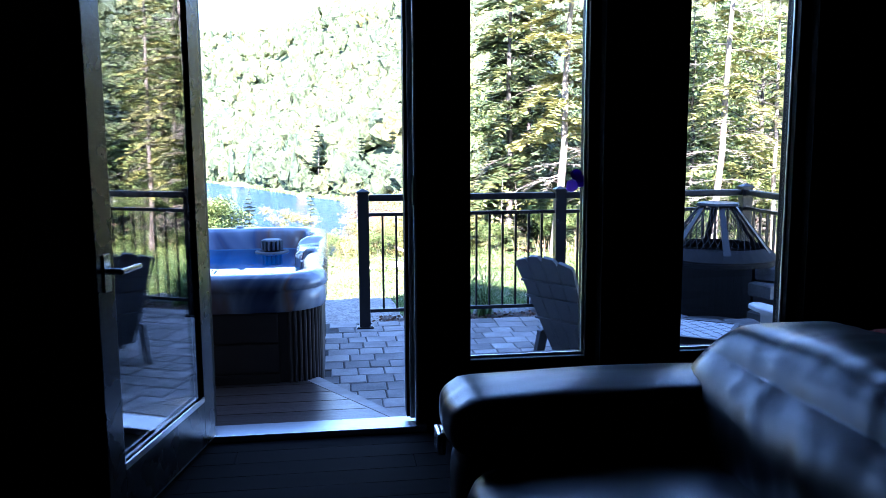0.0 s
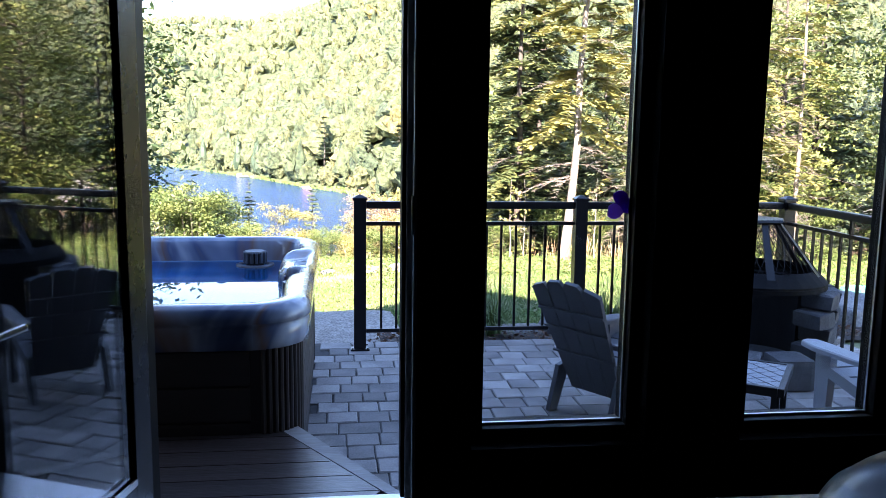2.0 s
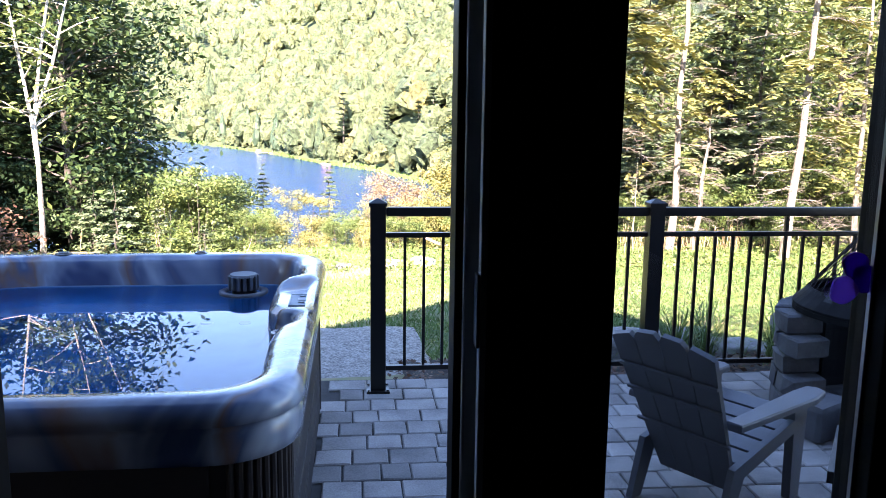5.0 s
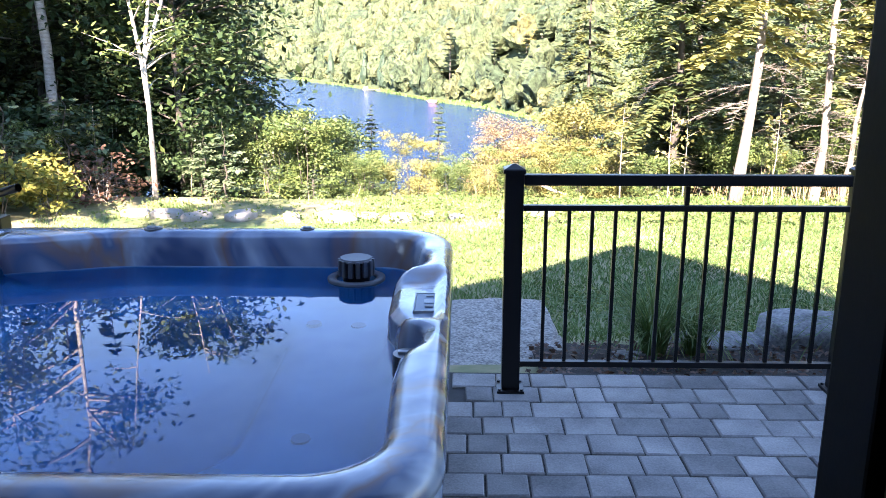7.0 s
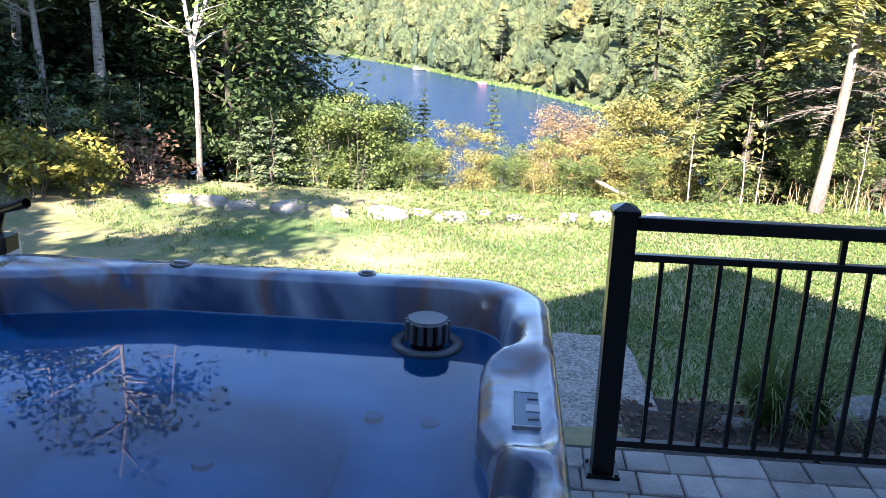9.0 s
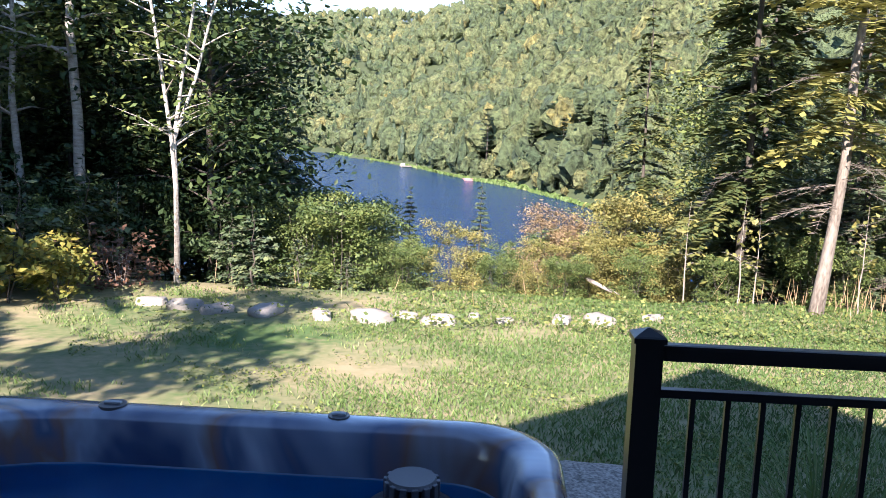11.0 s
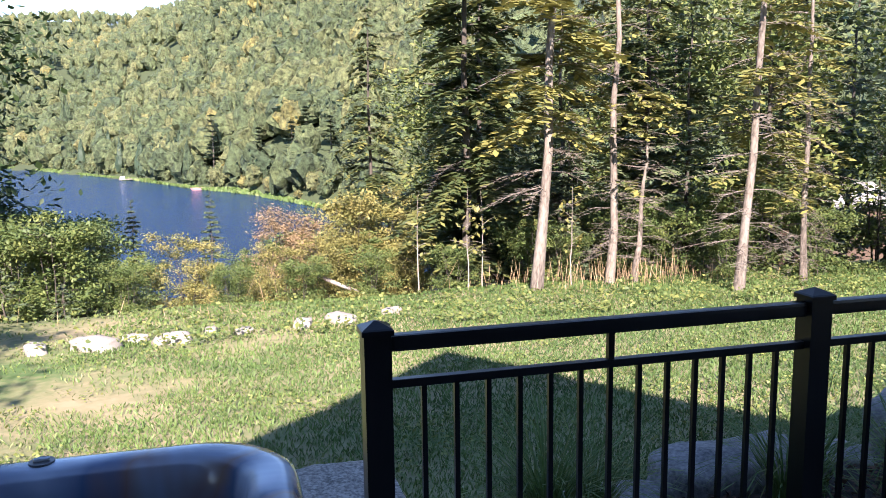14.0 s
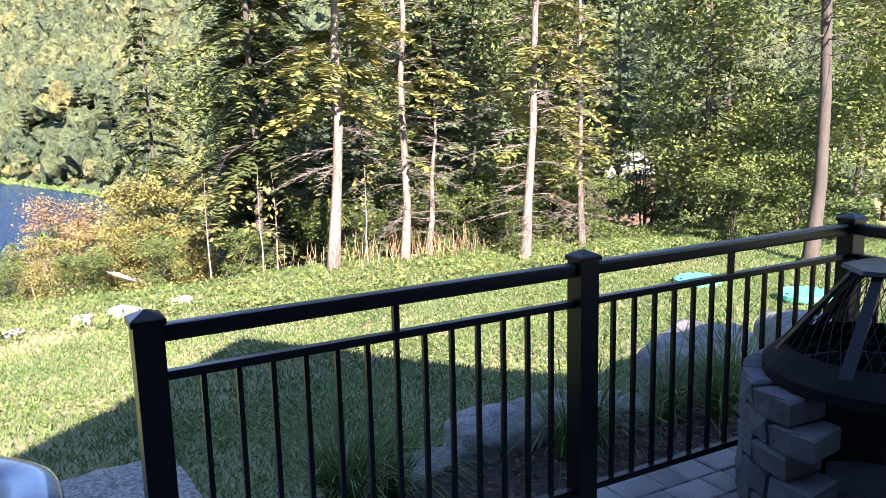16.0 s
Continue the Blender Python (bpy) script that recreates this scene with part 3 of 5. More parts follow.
                o.matrix_basis = m @ Matrix.Translation((x, 0, 0))


railing()


# ---- hot tub ----
TX0, TX1, TY0, TY1 = -1.72, 0.53, 0.815, 3.19


def tub_ring(inset, z, r, wave=0.0, n=56, seat=0.0):
    """A rounded rectangle inside the tub's outline; the side with the controls swings in and out by wave."""
    x0, x1, y0, y1 = TX0 + inset, TX1 - inset, TY0 + inset, TY1 - inset
    pts = []
    for cx, cy, a0 in ((x1 - r, y0 + r, -90), (x1 - r, y1 - r, 0), (x0 + r, y1 - r, 90), (x0 + r, y0 + r, 180)):
        nx_, arc = None, 8
        for k in range(arc + 1):
            a = radians(a0 + 90 * k / arc)
            pts.append(Vector((cx + r * math.cos(a), cy + r * math.sin(a), z)))
    out = []
    for k in range(len(pts)):
        p, q = pts[k], pts[(k + 1) % len(pts)]
        m = n if k % 9 == 8 else 1
        out += [p.lerp(q, j / m) for j in range(m)]
    if wave:
        for p in out:
            if p.x > x1 - 0.03 and z > 0.8:
                p.z -= 0.045 * float(np.interp(p.y, [1.90, 1.98, 2.40, 2.50], [0, 1, 1, 0]))
            if p.x > x1 - 0.03:
                f = np.interp(p.y, [1.15, 1.45, 1.62, 1.70, 1.82, 1.90, 2.02, 2.12, 2.46, 2.54, 2.62, 2.72, 2.80], [0, 0.01, 0.0, -0.05, -0.055, 0.02, 0.03, 0.07, 0.075, 0.0, -0.03, -0.03, 0])
                p.x -= wave * float(f)
            if p.y > y1 - 0.03 and p.x < -0.9:
                p.y -= wave * 0.55 * float(np.interp(p.x, [-1.5, -1.3, -1.05, -0.9], [0.30, 0.22, 0.05, 0]))
    return out


def shell_material():
    m = bpy.data.materials.new("marbled_acrylic")
    m.use_nodes = True
    n, l = m.node_tree.nodes, m.node_tree.links
    b = n["Principled BSDF"]
    tc, no, wv, cr = n.new("ShaderNodeTexCoord"), n.new("ShaderNodeTexNoise"), n.new("ShaderNodeTexWave"), n.new("ShaderNodeValToRGB")
    mp = n.new("ShaderNodeMapping")
    mp.inputs["Rotation"].default_value, mp.inputs["Scale"].default_value = (0.3, 0.2, 0.9), (1, 1.2, 0.5)
    l.new(tc.outputs["Object"], mp.inputs[0])
    no.inputs["Scale"].default_value, no.inputs["Detail"].default_value, no.inputs["Distortion"].default_value = 1.5, 3, 1.6
    wv.inputs["Scale"].default_value, wv.inputs["Distortion"].default_value, wv.inputs["Detail"].default_value = 0.55, 7, 2
    l.new(mp.outputs[0], no.inputs[0])
    l.new(mp.outputs[0], wv.inputs[0])
    mx = n.new("ShaderNodeMix")
    mx.inputs[0].default_value = 0.28
    l.new(no.outputs[0], mx.inputs[2])
    l.new(wv.outputs[0], mx.inputs[3])
    stops = [(0.22, (0.010, 0.024, 0.08)), (0.33, (0.05, 0.075, 0.15)), (0.42, (0.23, 0.27, 0.34)), (0.50, (0.18, 0.12, 0.10)), (0.57, (0.08, 0.11, 0.19)), (0.74, (0.46, 0.52, 0.60))]
    e = cr.color_ramp.elements
    while len(e) < len(stops):
        e.new(0.5)
    for k, (p, c) in enumerate(stops):
        e[k].position, e[k].color = p, (*c, 1)
    l.new(mx.outputs[0], cr.inputs[0])
    l.new(cr.outputs[0], b.inputs["Base Color"])
    b.inputs["Roughness"].default_value, b.inputs["Coat Weight"].default_value, b.inputs["Coat Roughness"].default_value = 0.22, 0.5, 0.05
    return m


def water_sheet():
    bm = bmesh.new()
    f = bm.faces.new([bm.verts.new(p) for p in tub_ring(0.150, 0.715, 0.18, 0.95)])
    f.normal_update()
    if f.normal.z < 0:
        f.normal_flip()
    return bm


def hot_tub():
    t = thing("hot_tub", pose(0, 0, 0), "square hot tub with marbled blue-brown shell, full of water", "hot tub")
    M = shell_material()
    prof = [(0.035, 0.675, 0.24, 0), (0.014, 0.682, 0.25, 0), (0.008, 0.72, 0.25, 0), (0.005, 0.775, 0.26, 0), (0.010, 0.782, 0.26, 0), (0.010, 0.792, 0.26, 0), (0.0, 0.80, 0.26, 0), (0.0, 0.82, 0.26, 0), (0.008, 0.848, 0.26, 0), (0.03, 0.868, 0.25, 0), (0.055, 0.874, 0.24, 0.2), (0.10, 0.872, 0.20, 1), (0.122, 0.866, 0.19, 1), (0.138, 0.848, 0.18, 1), (0.147, 0.80, 0.18, 1), (0.158, 0.72, 0.18, 0.9), (0.20, 0.58, 0.20, 0.5), (0.26, 0.50, 0.20, 0), (0.34, 0.47, 0.2, 0), (0.50, 0.455, 0.2, 0), (0.58, 0.44, 0.22, 0), (0.62, 0.38, 0.22, 0), (0.66, 0.18, 0.22, 0), (0.72, 0.10, 0.2, 0)]
    part("shell", loft([tub_ring(i, z, r, w) for i, z, r, w in prof[:16]]), M, t, "marbled acrylic shell", smooth=True)
    # same moulding as the shell, recoloured to hold the water's blue light
    basin = mat("water_lit_acrylic", (0.20, 0.32, 0.44), 0.25, (0.09, 0.17, 0.29), 1.1, 4, 0.0, spread=0.16, fine_amt=0.2)
    part("basin", loft([tub_ring(i, z, r, w) for i, z, r, w in prof[15:]], caps=(False, True)), basin, t, "moulded seats under water, its blue light put into their colour", smooth=True)
    water = part("water", water_sheet(), M_WATER, t, "still clear blue water")
    water.visible_shadow = False
    # cabinet
    part("cabinet", loft([tub_ring(0.055, 0.01, 0.16), tub_ring(0.055, 0.70, 0.16)], caps=(True, False)), M_SKIRT, t)
    for z in (0.04, 0.20, 0.36, 0.52):
        part("panel_board", boxes(((TX0 + 0.26, TY0 + 0.040, z), (TX1 - 0.26, TY0 + 0.058, z + 0.15)), bevel=0.006), M_SKIRT, t)
        part("panel_board", boxes(((TX1 - 0.058, TY0 + 0.26, z), (TX1 - 0.040, TY1 - 0.26, z + 0.15)), bevel=0.006), M_SKIRT, t)
    for cx, cy, a0 in ((TX1 - 0.215, TY0 + 0.215, -90), (TX1 - 0.215, TY1 - 0.215, 0)):
        for k in range(10):
            a = radians(a0 + 4.5 + 9 * k)
            bm = bmesh.new()
            cyl(bm, (cx + 0.167 * math.cos(a), cy + 0.167 * math.sin(a), 0.02), 0.012, 0.012, 0.66, 8)
            part("corner_slat", bm, M_SKIRT, t)
    # control panel
    P = mat("panel_blue_grey", (0.09, 0.14, 0.21), 0.45, (0.07, 0.11, 0.17), 8, 100, 0.02)
    cp = part("control_panel", boxes(((0.405, 2.07, 0.822), (0.505, 2.26, 0.838)), bevel=0.005), P, t, "blue-grey control panel")
    part("panel_bezel", boxes(((0.400, 2.064, 0.820), (0.405, 2.266, 0.839)), ((0.505, 2.064, 0.820), (0.510, 2.266, 0.839)), ((0.405, 2.064, 0.820), (0.505, 2.07, 0.839)), ((0.405, 2.26, 0.820), (0.505, 2.266, 0.839))), M_PALEPLASTIC, cp)
    part("display", boxes(((0.435, 2.145, 0.8382), (0.472, 2.185, 0.840))), M_PALEPLASTIC, cp)
    for y in (2.10, 2.215):
        part("button", boxes(((0.44, y, 0.8382), (0.467, y + 0.016, 0.841)), bevel=0.002), M_GREYPLASTIC, cp)
    # skimmer basket with a fluted lid
    S = mat("dark_grey_abs", (0.07, 0.075, 0.085), 0.35, (0.05, 0.055, 0.06), 20, 200, 0.03)
    sk = part("skimmer", loft([[(0.11 + r * math.cos(a), 2.86 + r * math.sin(a), z) for a in np.linspace(0, 2 * math.pi, 40, endpoint=False)] for r, z in ((0.125, 0.70), (0.125, 0.724), (0.10, 0.728), (0.088, 0.722), (0.085, 0.70))]), S, t, "dark grey skimmer collar", smooth=True)
    bm = bmesh.new()
    cyl(bm, (0.11, 2.86, 0.70), 0.060, 0.060, 0.10, 24)
    part("skimmer_core", bm, M_METAL, sk)
    for k in range(14):
        a = 2 * math.pi * k / 14
        bm = boxes(((0.058, -0.009, 0.735), (0.079, 0.009, 0.806)), bevel=0.004, m=Matrix.Translation((0.11, 2.86, 0)) @ pose(0, 0, 0, 0, 0, math.degrees(a)))
        part("flute", bm, M_GREYPLASTIC, sk)
    bm = bmesh.new()
    cyl(bm, (0.11, 2.86, 0.800), 0.072, 0.066, 0.012, 28)
    part("skimmer_lid", bm, M_GREYPLASTIC, sk, "pale grey round lid")
    # valves on the rim and in the recess
    for x, y, z, r in ((-0.146, 3.125, 0.872, 0.035), (0.40, 1.76, 0.80, 0.045), (-0.86, 3.12, 0.872, 0.045)):
        bm = bmesh.new()
        cyl(bm, (x, y, z - 0.02), r, r * 0.95, 0.026, 20)
        k = part("diverter_valve", bm, S, t)
        bm = boxes(((x - r * 0.6, y - 0.008, z + 0.006), (x + r * 0.6, y + 0.008, z + 0.014)), bevel=0.003)
        part("grip", bm, M_PALEPLASTIC, k)
    bm = bmesh.new()
    cyl(bm, (0, 0, 0), 0.045, 0.045, 0.055, 20, pose(0.40, 1.76, 0.735))
    part("valve_cup", bm, S, t)
    # headrest fixing and jets
    bm = boxes(((-0.2, -0.03, -0.055), (0.2, 0.02, 0.055)), bevel=0.025, m=pose(-1.36, 2.985, 0.80, -14, 0, 24))
    hr = part("headrest_recess", bm, M, t, smooth=True)
    for dx in (-0.13, 0.13):
        bm = bmesh.new()
        cyl(bm, (0, 0, 0), 0.014, 0.014, 0.01, 12, pose(-1.36, 2.985, 0.80, -14, 0, 24) @ pose(dx, -0.034, 0.01, 90))
        part("screw_hole", bm, M_METAL, hr)
    for x, y, z in ((-0.02, 2.52, 0.47), (0.16, 2.50, 0.47), (-0.45, 2.2, 0.46), (-0.9, 2.62, 0.47), (-1.15, 2.5, 0.47), (-0.55, 2.62, 0.46), (0.1, 1.6, 0.465), (-0.1, 1.4, 0.465)):
        bm = bmesh.new()
        cyl(bm, (x, y, z - 0.02), 0.032, 0.028, 0.03, 18)
        part("jet", bm, P, t)
    return t


hot_tub()


def cover_lifter():
    """Black lifter arm and the folded cover that stands at the far side of the tub."""
    c = thing("cover_lifter", pose(0, 0, 0), "folded grey hot tub cover on a black lifter arm", "cover lifter")
    V, F = [], []
    tube(V, F, [(-1.78, 3.42, 0.0), (-1.78, 3.42, 0.88), (-1.74, 3.40, 0.98), (-1.60, 3.36, 1.02)], [0.022] * 4, 10)
    link("lifter_arm", tubes_mesh("lifter_arm", V, F), M_METAL, c)
    part("folded_cover", boxes(((-1.96, 1.0, 0.26), (-1.80, 3.62, 0.80)), bevel=0.03), mat("grey_vinyl", (0.42, 0.43, 0.44), 0.6, (0.33, 0.34, 0.35), 4, 120, 0.1), c)
    part("strap", boxes(((-1.80, 3.34, 0.80), (-1.70, 3.44, 0.87)), bevel=0.008), M_METAL, c)
    for y in (1.1, 2.9):
        part("bracket", boxes(((-1.96, y, 0.0), (-1.79, y + 0.08, 0.26))), M_METAL, c)


cover_lifter()


# ---- fire pit ----
def fire_pit():
    f = thing("fire_pit", pose(3.60, 2.78, 0), "round grey concrete block fire pit with a mesh spark screen", "fire pit")
    rng = random.Random(4)
    meshes = []
    for k in range(6):
        ri, ro, h, span = 0.34, 0.55, 0.112, radians(22.0)
        ring = lambda z, g: [((r + g * s) * math.cos(a), (r + g * s) * math.sin(a), z) for r, a, s in ((ri, -span / 2 + g / 0.4, 1), (ro + rng.uniform(-0.008, 0.012), -span / 2 + g / 0.4, -1), (ro + rng.uniform(-0.002, 0.018), 0, -1), (ro + rng.uniform(-0.008, 0.012), span / 2 - g / 0.4, -1), (ri, span / 2 - g / 0.4, 1))]
        bm = loft([ring(0.002, 0.012), ring(0.014, 0.002), ring(h - 0.012, 0.002), ring(h - 0.001, 0.014)], caps=(True, True))
        me = bpy.data.meshes.new("block")
        bm.to_mesh(me)
        bm.free()
        me.materials.append(M_BLOCK)
        meshes.append(me)
    for c in range(5):
        for k in range(15):
            a = 24 * k + (12 if c % 2 else 0)
            open_side = 187 < a % 360 < 290
            if open_side and c > 0:
                continue
            o = new("block", rng.choice(meshes))
            o.parent = f
            o.matrix_basis = pose(0, 0, 0.002 + c * 0.114, rng.uniform(-0.6, 0.6), rng.uniform(-0.6, 0.6), a + rng.uniform(-0.8, 0.8))
    bowl = part("fire_bowl", loft([[(r * math.cos(a), r * math.sin(a), z) for a in np.linspace(0, 2 * math.pi, 32, endpoint=False)] for r, z in ((0.36, 0.574), (0.36, 0.602), (0.47, 0.602), (0.47, 0.574), (0.36, 0.574))]), M_SOOT, f, "sooty steel fire ring", smooth=False)
    arc = [radians(x) for x in np.linspace(-62, 180, 30)]
    part("soot_liner", loft([[(r * math.cos(x), r * math.sin(x), z) for x in arc] for r, z in ((0.337, 0.01), (0.337, 0.572), (0.331, 0.572), (0.331, 0.01))], close=False), mat("soot", (0.012, 0.011, 0.011), 0.95, (0.03, 0.028, 0.026), 9, 60, 0.6), f, "soot-blackened inner face")
    part("ash_bed", loft([[(r * math.cos(x), r * math.sin(x), z) for x in np.linspace(0, 2 * math.pi, 24, endpoint=False)] for r, z in ((0.33, 0.004), (0.32, 0.05), (0.15, 0.08))], caps=(False, True)), mat("ash", (0.10, 0.095, 0.09), 0.95, (0.03, 0.028, 0.026), 14, 80, 0.8), f, "grey ash and char")
    sc = part("spark_screen", loft([[(r * math.cos(a), r * math.sin(a), z) for a in np.linspace(0, 2 * math.pi, 24, endpoint=False)] for r, z in ((0.455, 0.602), (0.455, 0.63), (0.44, 0.63), (0.44, 0.602))]), M_METAL, f, "black steel mesh spark screen")
    part("screen_skirt", loft([[(r * math.cos(a), r * math.sin(a), z) for a in np.linspace(0, 2 * math.pi, 36, endpoint=False)] for r, z in ((0.47, 0.604), (0.47, 0.618), (0.385, 0.70), (0.379, 0.70), (0.45, 0.612))]), M_SOOT, sc, "sooty sheet steel skirt")
    n = 6
    for k in range(n):
        a = radians(60 * k + 15)
        V, F = [], []
        c, s = math.cos(a), math.sin(a)
        t0 = Vector((-s, c, 0)) * 0.028
        p0, p1 = Vector((0.445 * c, 0.445 * s, 0.62)), Vector((0.13 * c, 0.13 * s, 1.02))
        o = Vector((c, s, 0.8)) * 0.006
        rings = [[p0 - t0 - o, p0 + t0 - o, p0 + t0 + o, p0 - t0 + o], [p1 - t0 * 0.7 - o, p1 + t0 * 0.7 - o, p1 + t0 * 0.7 + o, p1 - t0 * 0.7 + o]]
        part("screen_rib", loft(rings, caps=(True, True)), M_METAL, sc)
    V, F = [], []
    for d in (1, -1):
        for k in range(44):
            pts = []
            for j in range(7):
                w = j / 6
                a = 2 * math.pi * k / 44 + d * 0.55 * w
                r = 0.44 + (0.14 - 0.44) * w
                pts.append((r * math.cos(a), r * math.sin(a), 0.63 + 0.385 * w))
            tube(V, F, pts, [0.0022] * 7, 3)
    link("wire_mesh", tubes_mesh("wire_mesh", V, F), M_METAL, sc)
    part("screen_top", loft([[(r * math.cos(a), r * math.sin(a), z) for a in np.linspace(0, 2 * math.pi, 6, endpoint=False)] for r, z in ((0.05, 1.045), (0.175, 1.038), (0.185, 1.022), (0.17, 1.015))], caps=(True, True)), M_METAL, sc, "flat hexagonal top plate")
    # loose low stones before the opening
    for a, r in ((208, 0.58), (237, 0.60), (266, 0.58)):
        bm = boxes(((-0.13, -0.12, 0.002), (0.13, 0.12, 0.20)), bevel=0.035)
        for v in bm.verts:
            v.co += Vector((noise.noise(v.co * 9 + Vector((a, 0, 0))), noise.noise(v.co * 9 + Vector((0, a, 0))), 0.6 * abs(noise.noise(v.co * 7)))) * 0.012
        o = part("front_stone", bm, M_BLOCK, f, "rounded front stone")
        o.matrix_basis = pose(r * math.cos(radians(a)), r * math.sin(radians(a)), 0, 0, 0, a)


fire_pit()


# ---- patio furniture ----
def adirondack(m, label, material):
    """Plastic garden chair in its own frame: it faces +x, feet on z = 0."""
    c = thing("garden_chair", m, label, "chair", "garden chairs on the patio")
    hw = 0.265
    for s in (-1, 1):
        y = s * hw
        def leg(name, pts, th):
            part(name, loft([[(x, y - s * th, z) for x, z in pts], [(x, y, z) for x, z in pts]], caps=(True, True)), material, c)
        leg("rear_leg", [(-0.02, 0.0), (0.05, 0.0), (0.14, 0.22), (0.62, 0.33), (0.62, 0.39), (0.06, 0.27)], 0.035)
        leg("front_leg", [(0.56, 0.0), (0.64, 0.0), (0.66, 0.455), (0.54, 0.455)], 0.045)
        out = [(0.02, -0.045), (0.60, -0.075), (0.72, -0.05), (0.74, 0.0), (0.72, 0.05), (0.60, 0.06), (0.02, 0.035)]
        part("armrest", loft([[(x, y + s * (-w), z) for x, w in out] for z in (0.456,)] + [[(x, y + s * (-w), 0.478) for x, w in out], [(x * 0.99 + 0.004, y + s * (-w * 0.9), 0.486) for x, w in out]], caps=(True, True)), material, c)
    for k in range(5):
        x = 0.18 + 0.105 * k
        z = 0.245 + (x - 0.1) * 0.235
        part("seat_slat", boxes(((-0.047, -hw + 0.037, -0.012), (0.047, hw - 0.037, 0.012)), bevel=0.006, m=pose(x, 0, z + 0.01, 0, -13)), material, c)
    # fan back: slats with a rounded top, leaning back
    tilt = pose(0.12, 0, 0.24, 0, -27)
    widths = [-0.18, -0.06, 0.06, 0.18]
    for k, y in enumerate(widths):
        top = 0.68 - 0.9 * (y * y)
        spread = 1.0 + 0.16
        a = [(-0.05, 0.0), (0.05, 0.0)]
        b0 = [y * 0.86 - 0.050, y * 0.86 + 0.050]
        b1 = [y * spread - 0.0665, y * spread + 0.0665]
        prof = [(b0[0], -0.12), (b0[1], -0.12), (b1[1], top - 0.04 - 0.05 * max(0, y)), (b1[1] - 0.02, top - 0.01 * (1 + 3 * max(0, y / 0.2))), (b1[0] + 0.02, top - 0.01 * (1 + 3 * max(0, -y / 0.2))), (b1[0], top - 0.04 - 0.05 * max(0, -y))]
        bm = loft([[tilt @ Vector((-0.016, yy, zz)) for yy, zz in prof], [tilt @ Vector((0.008, yy, zz)) for yy, zz in prof]], caps=(True, True))
        part("back_slat", bm, material, c)
    for z in (0.16, 0.34, 0.47):
        part("back_rib", boxes(((-0.030, -0.25 - 0.03 * z, z - 0.008), (-0.017, 0.25 + 0.03 * z, z + 0.008)), bevel=0.004, m=tilt), material, c)
    return c


adirondack(pose(2.0, 1.70, 0.003, 0, 0, 33.5) @ Matrix.Diagonal((0.94, 0.87, 0.98, 1)), "grey plastic slatted garden chair facing the fire pit", M_GREYPLASTIC)
adirondack(pose(3.62, 0.86, 0.003, 0, 0, 97), "pale grey plastic garden chair beside the side table", M_PALEPLASTIC)


def side_table():
    t = thing("side_table", pose(2.73, 1.31, 0.003, 0, 0, 55), "low square table with a cross-hatched pale top", "table")
    h = 0.255
    top = part("tabletop", boxes(((-h + 0.03, -h + 0.03, 0.375), (h - 0.03, h - 0.03, 0.392)), bevel=0.003), M_PALEPLASTIC, t, "pale grey cross-hatched top")
    part("frame", boxes(((-h, -h, 0.35), (h, -h + 0.03, 0.396)), ((-h, h - 0.03, 0.35), (h, h, 0.396)), ((-h, -h + 0.031, 0.35), (-h + 0.03, h - 0.031, 0.396)), ((h - 0.03, -h + 0.031, 0.35), (h, h - 0.031, 0.396)), bevel=0.004), M_METAL, t)
    for k in range(-4, 5):
        for d in (1, -1):
            L = 0.225 * math.sqrt(2) - abs(k) * 0.075
            if L > 0.03:
                mm = pose(0, 0, 0, 0, 0, 45 * d) @ Matrix.Translation((0, k * 0.075, 0))
                part("hatch_line", boxes(((-L, -0.0022, 0.3921), (L, 0.0022, 0.3935 + 0.0004 * d)), m=mm), M_GREYPLASTIC, top)
    for sx in (-1, 1):
        for sy in (-1, 1):
            part("leg", boxes(((sx * (h - 0.04) - 0.02, sy * (h - 0.04) - 0.02, 0.0), (sx * (h - 0.04) + 0.02, sy * (h - 0.04) + 0.02, 0.349)), bevel=0.004), M_METAL, t)


side_table()


# ---- living room: leather recliner ----
def puff(lo, hi, bulge=0.06, seg=14, wrinkle=0.0, seed=0):
    """A stuffed cushion: a finely divided box with rounded faces and creases."""
    bm = bmesh.new()
    c = [(a + b) / 2 for a, b in zip(lo, hi)]
    s = [(b - a) / 2 for a, b in zip(lo, hi)]
    bmesh.ops.create_cube(bm, size=2)
    bmesh.ops.subdivide_edges(bm, edges=bm.edges[:], cuts=seg, use_grid_fill=True)
    rr = min(s) * 0.75
    for v in bm.verts:
        p = Vector((v.co.x * s[0], v.co.y * s[1], v.co.z * s[2]))
        q = Vector([max(-a + rr, min(a - rr, x)) for x, a in zip(p, s)])
        d = p - q
        if d.length > 1e-6:
            p = q + d.normalized() * rr
        u = v.co
        out = Vector((u.x * (1 - u.y ** 2) * (1 - u.z ** 2), u.y * (1 - u.x ** 2) * (1 - u.z ** 2), u.z * (1 - u.x ** 2) * (1 - u.y ** 2)))
        p += out * bulge
        if wrinkle:
            q2 = p.y * 0.8 - p.z * 0.5 + 0.06 * noise.noise(p * 4)
            w = noise.noise(Vector((p.x * 2.5 + seed, q2 * 17, p.z * 2.5))) + 0.35 * noise.noise(Vector((p.x * 5, q2 * 45 + seed, p.z * 4)))
            p += p.normalized() * w * wrinkle
        v.co = p + Vector(c)
    return bm


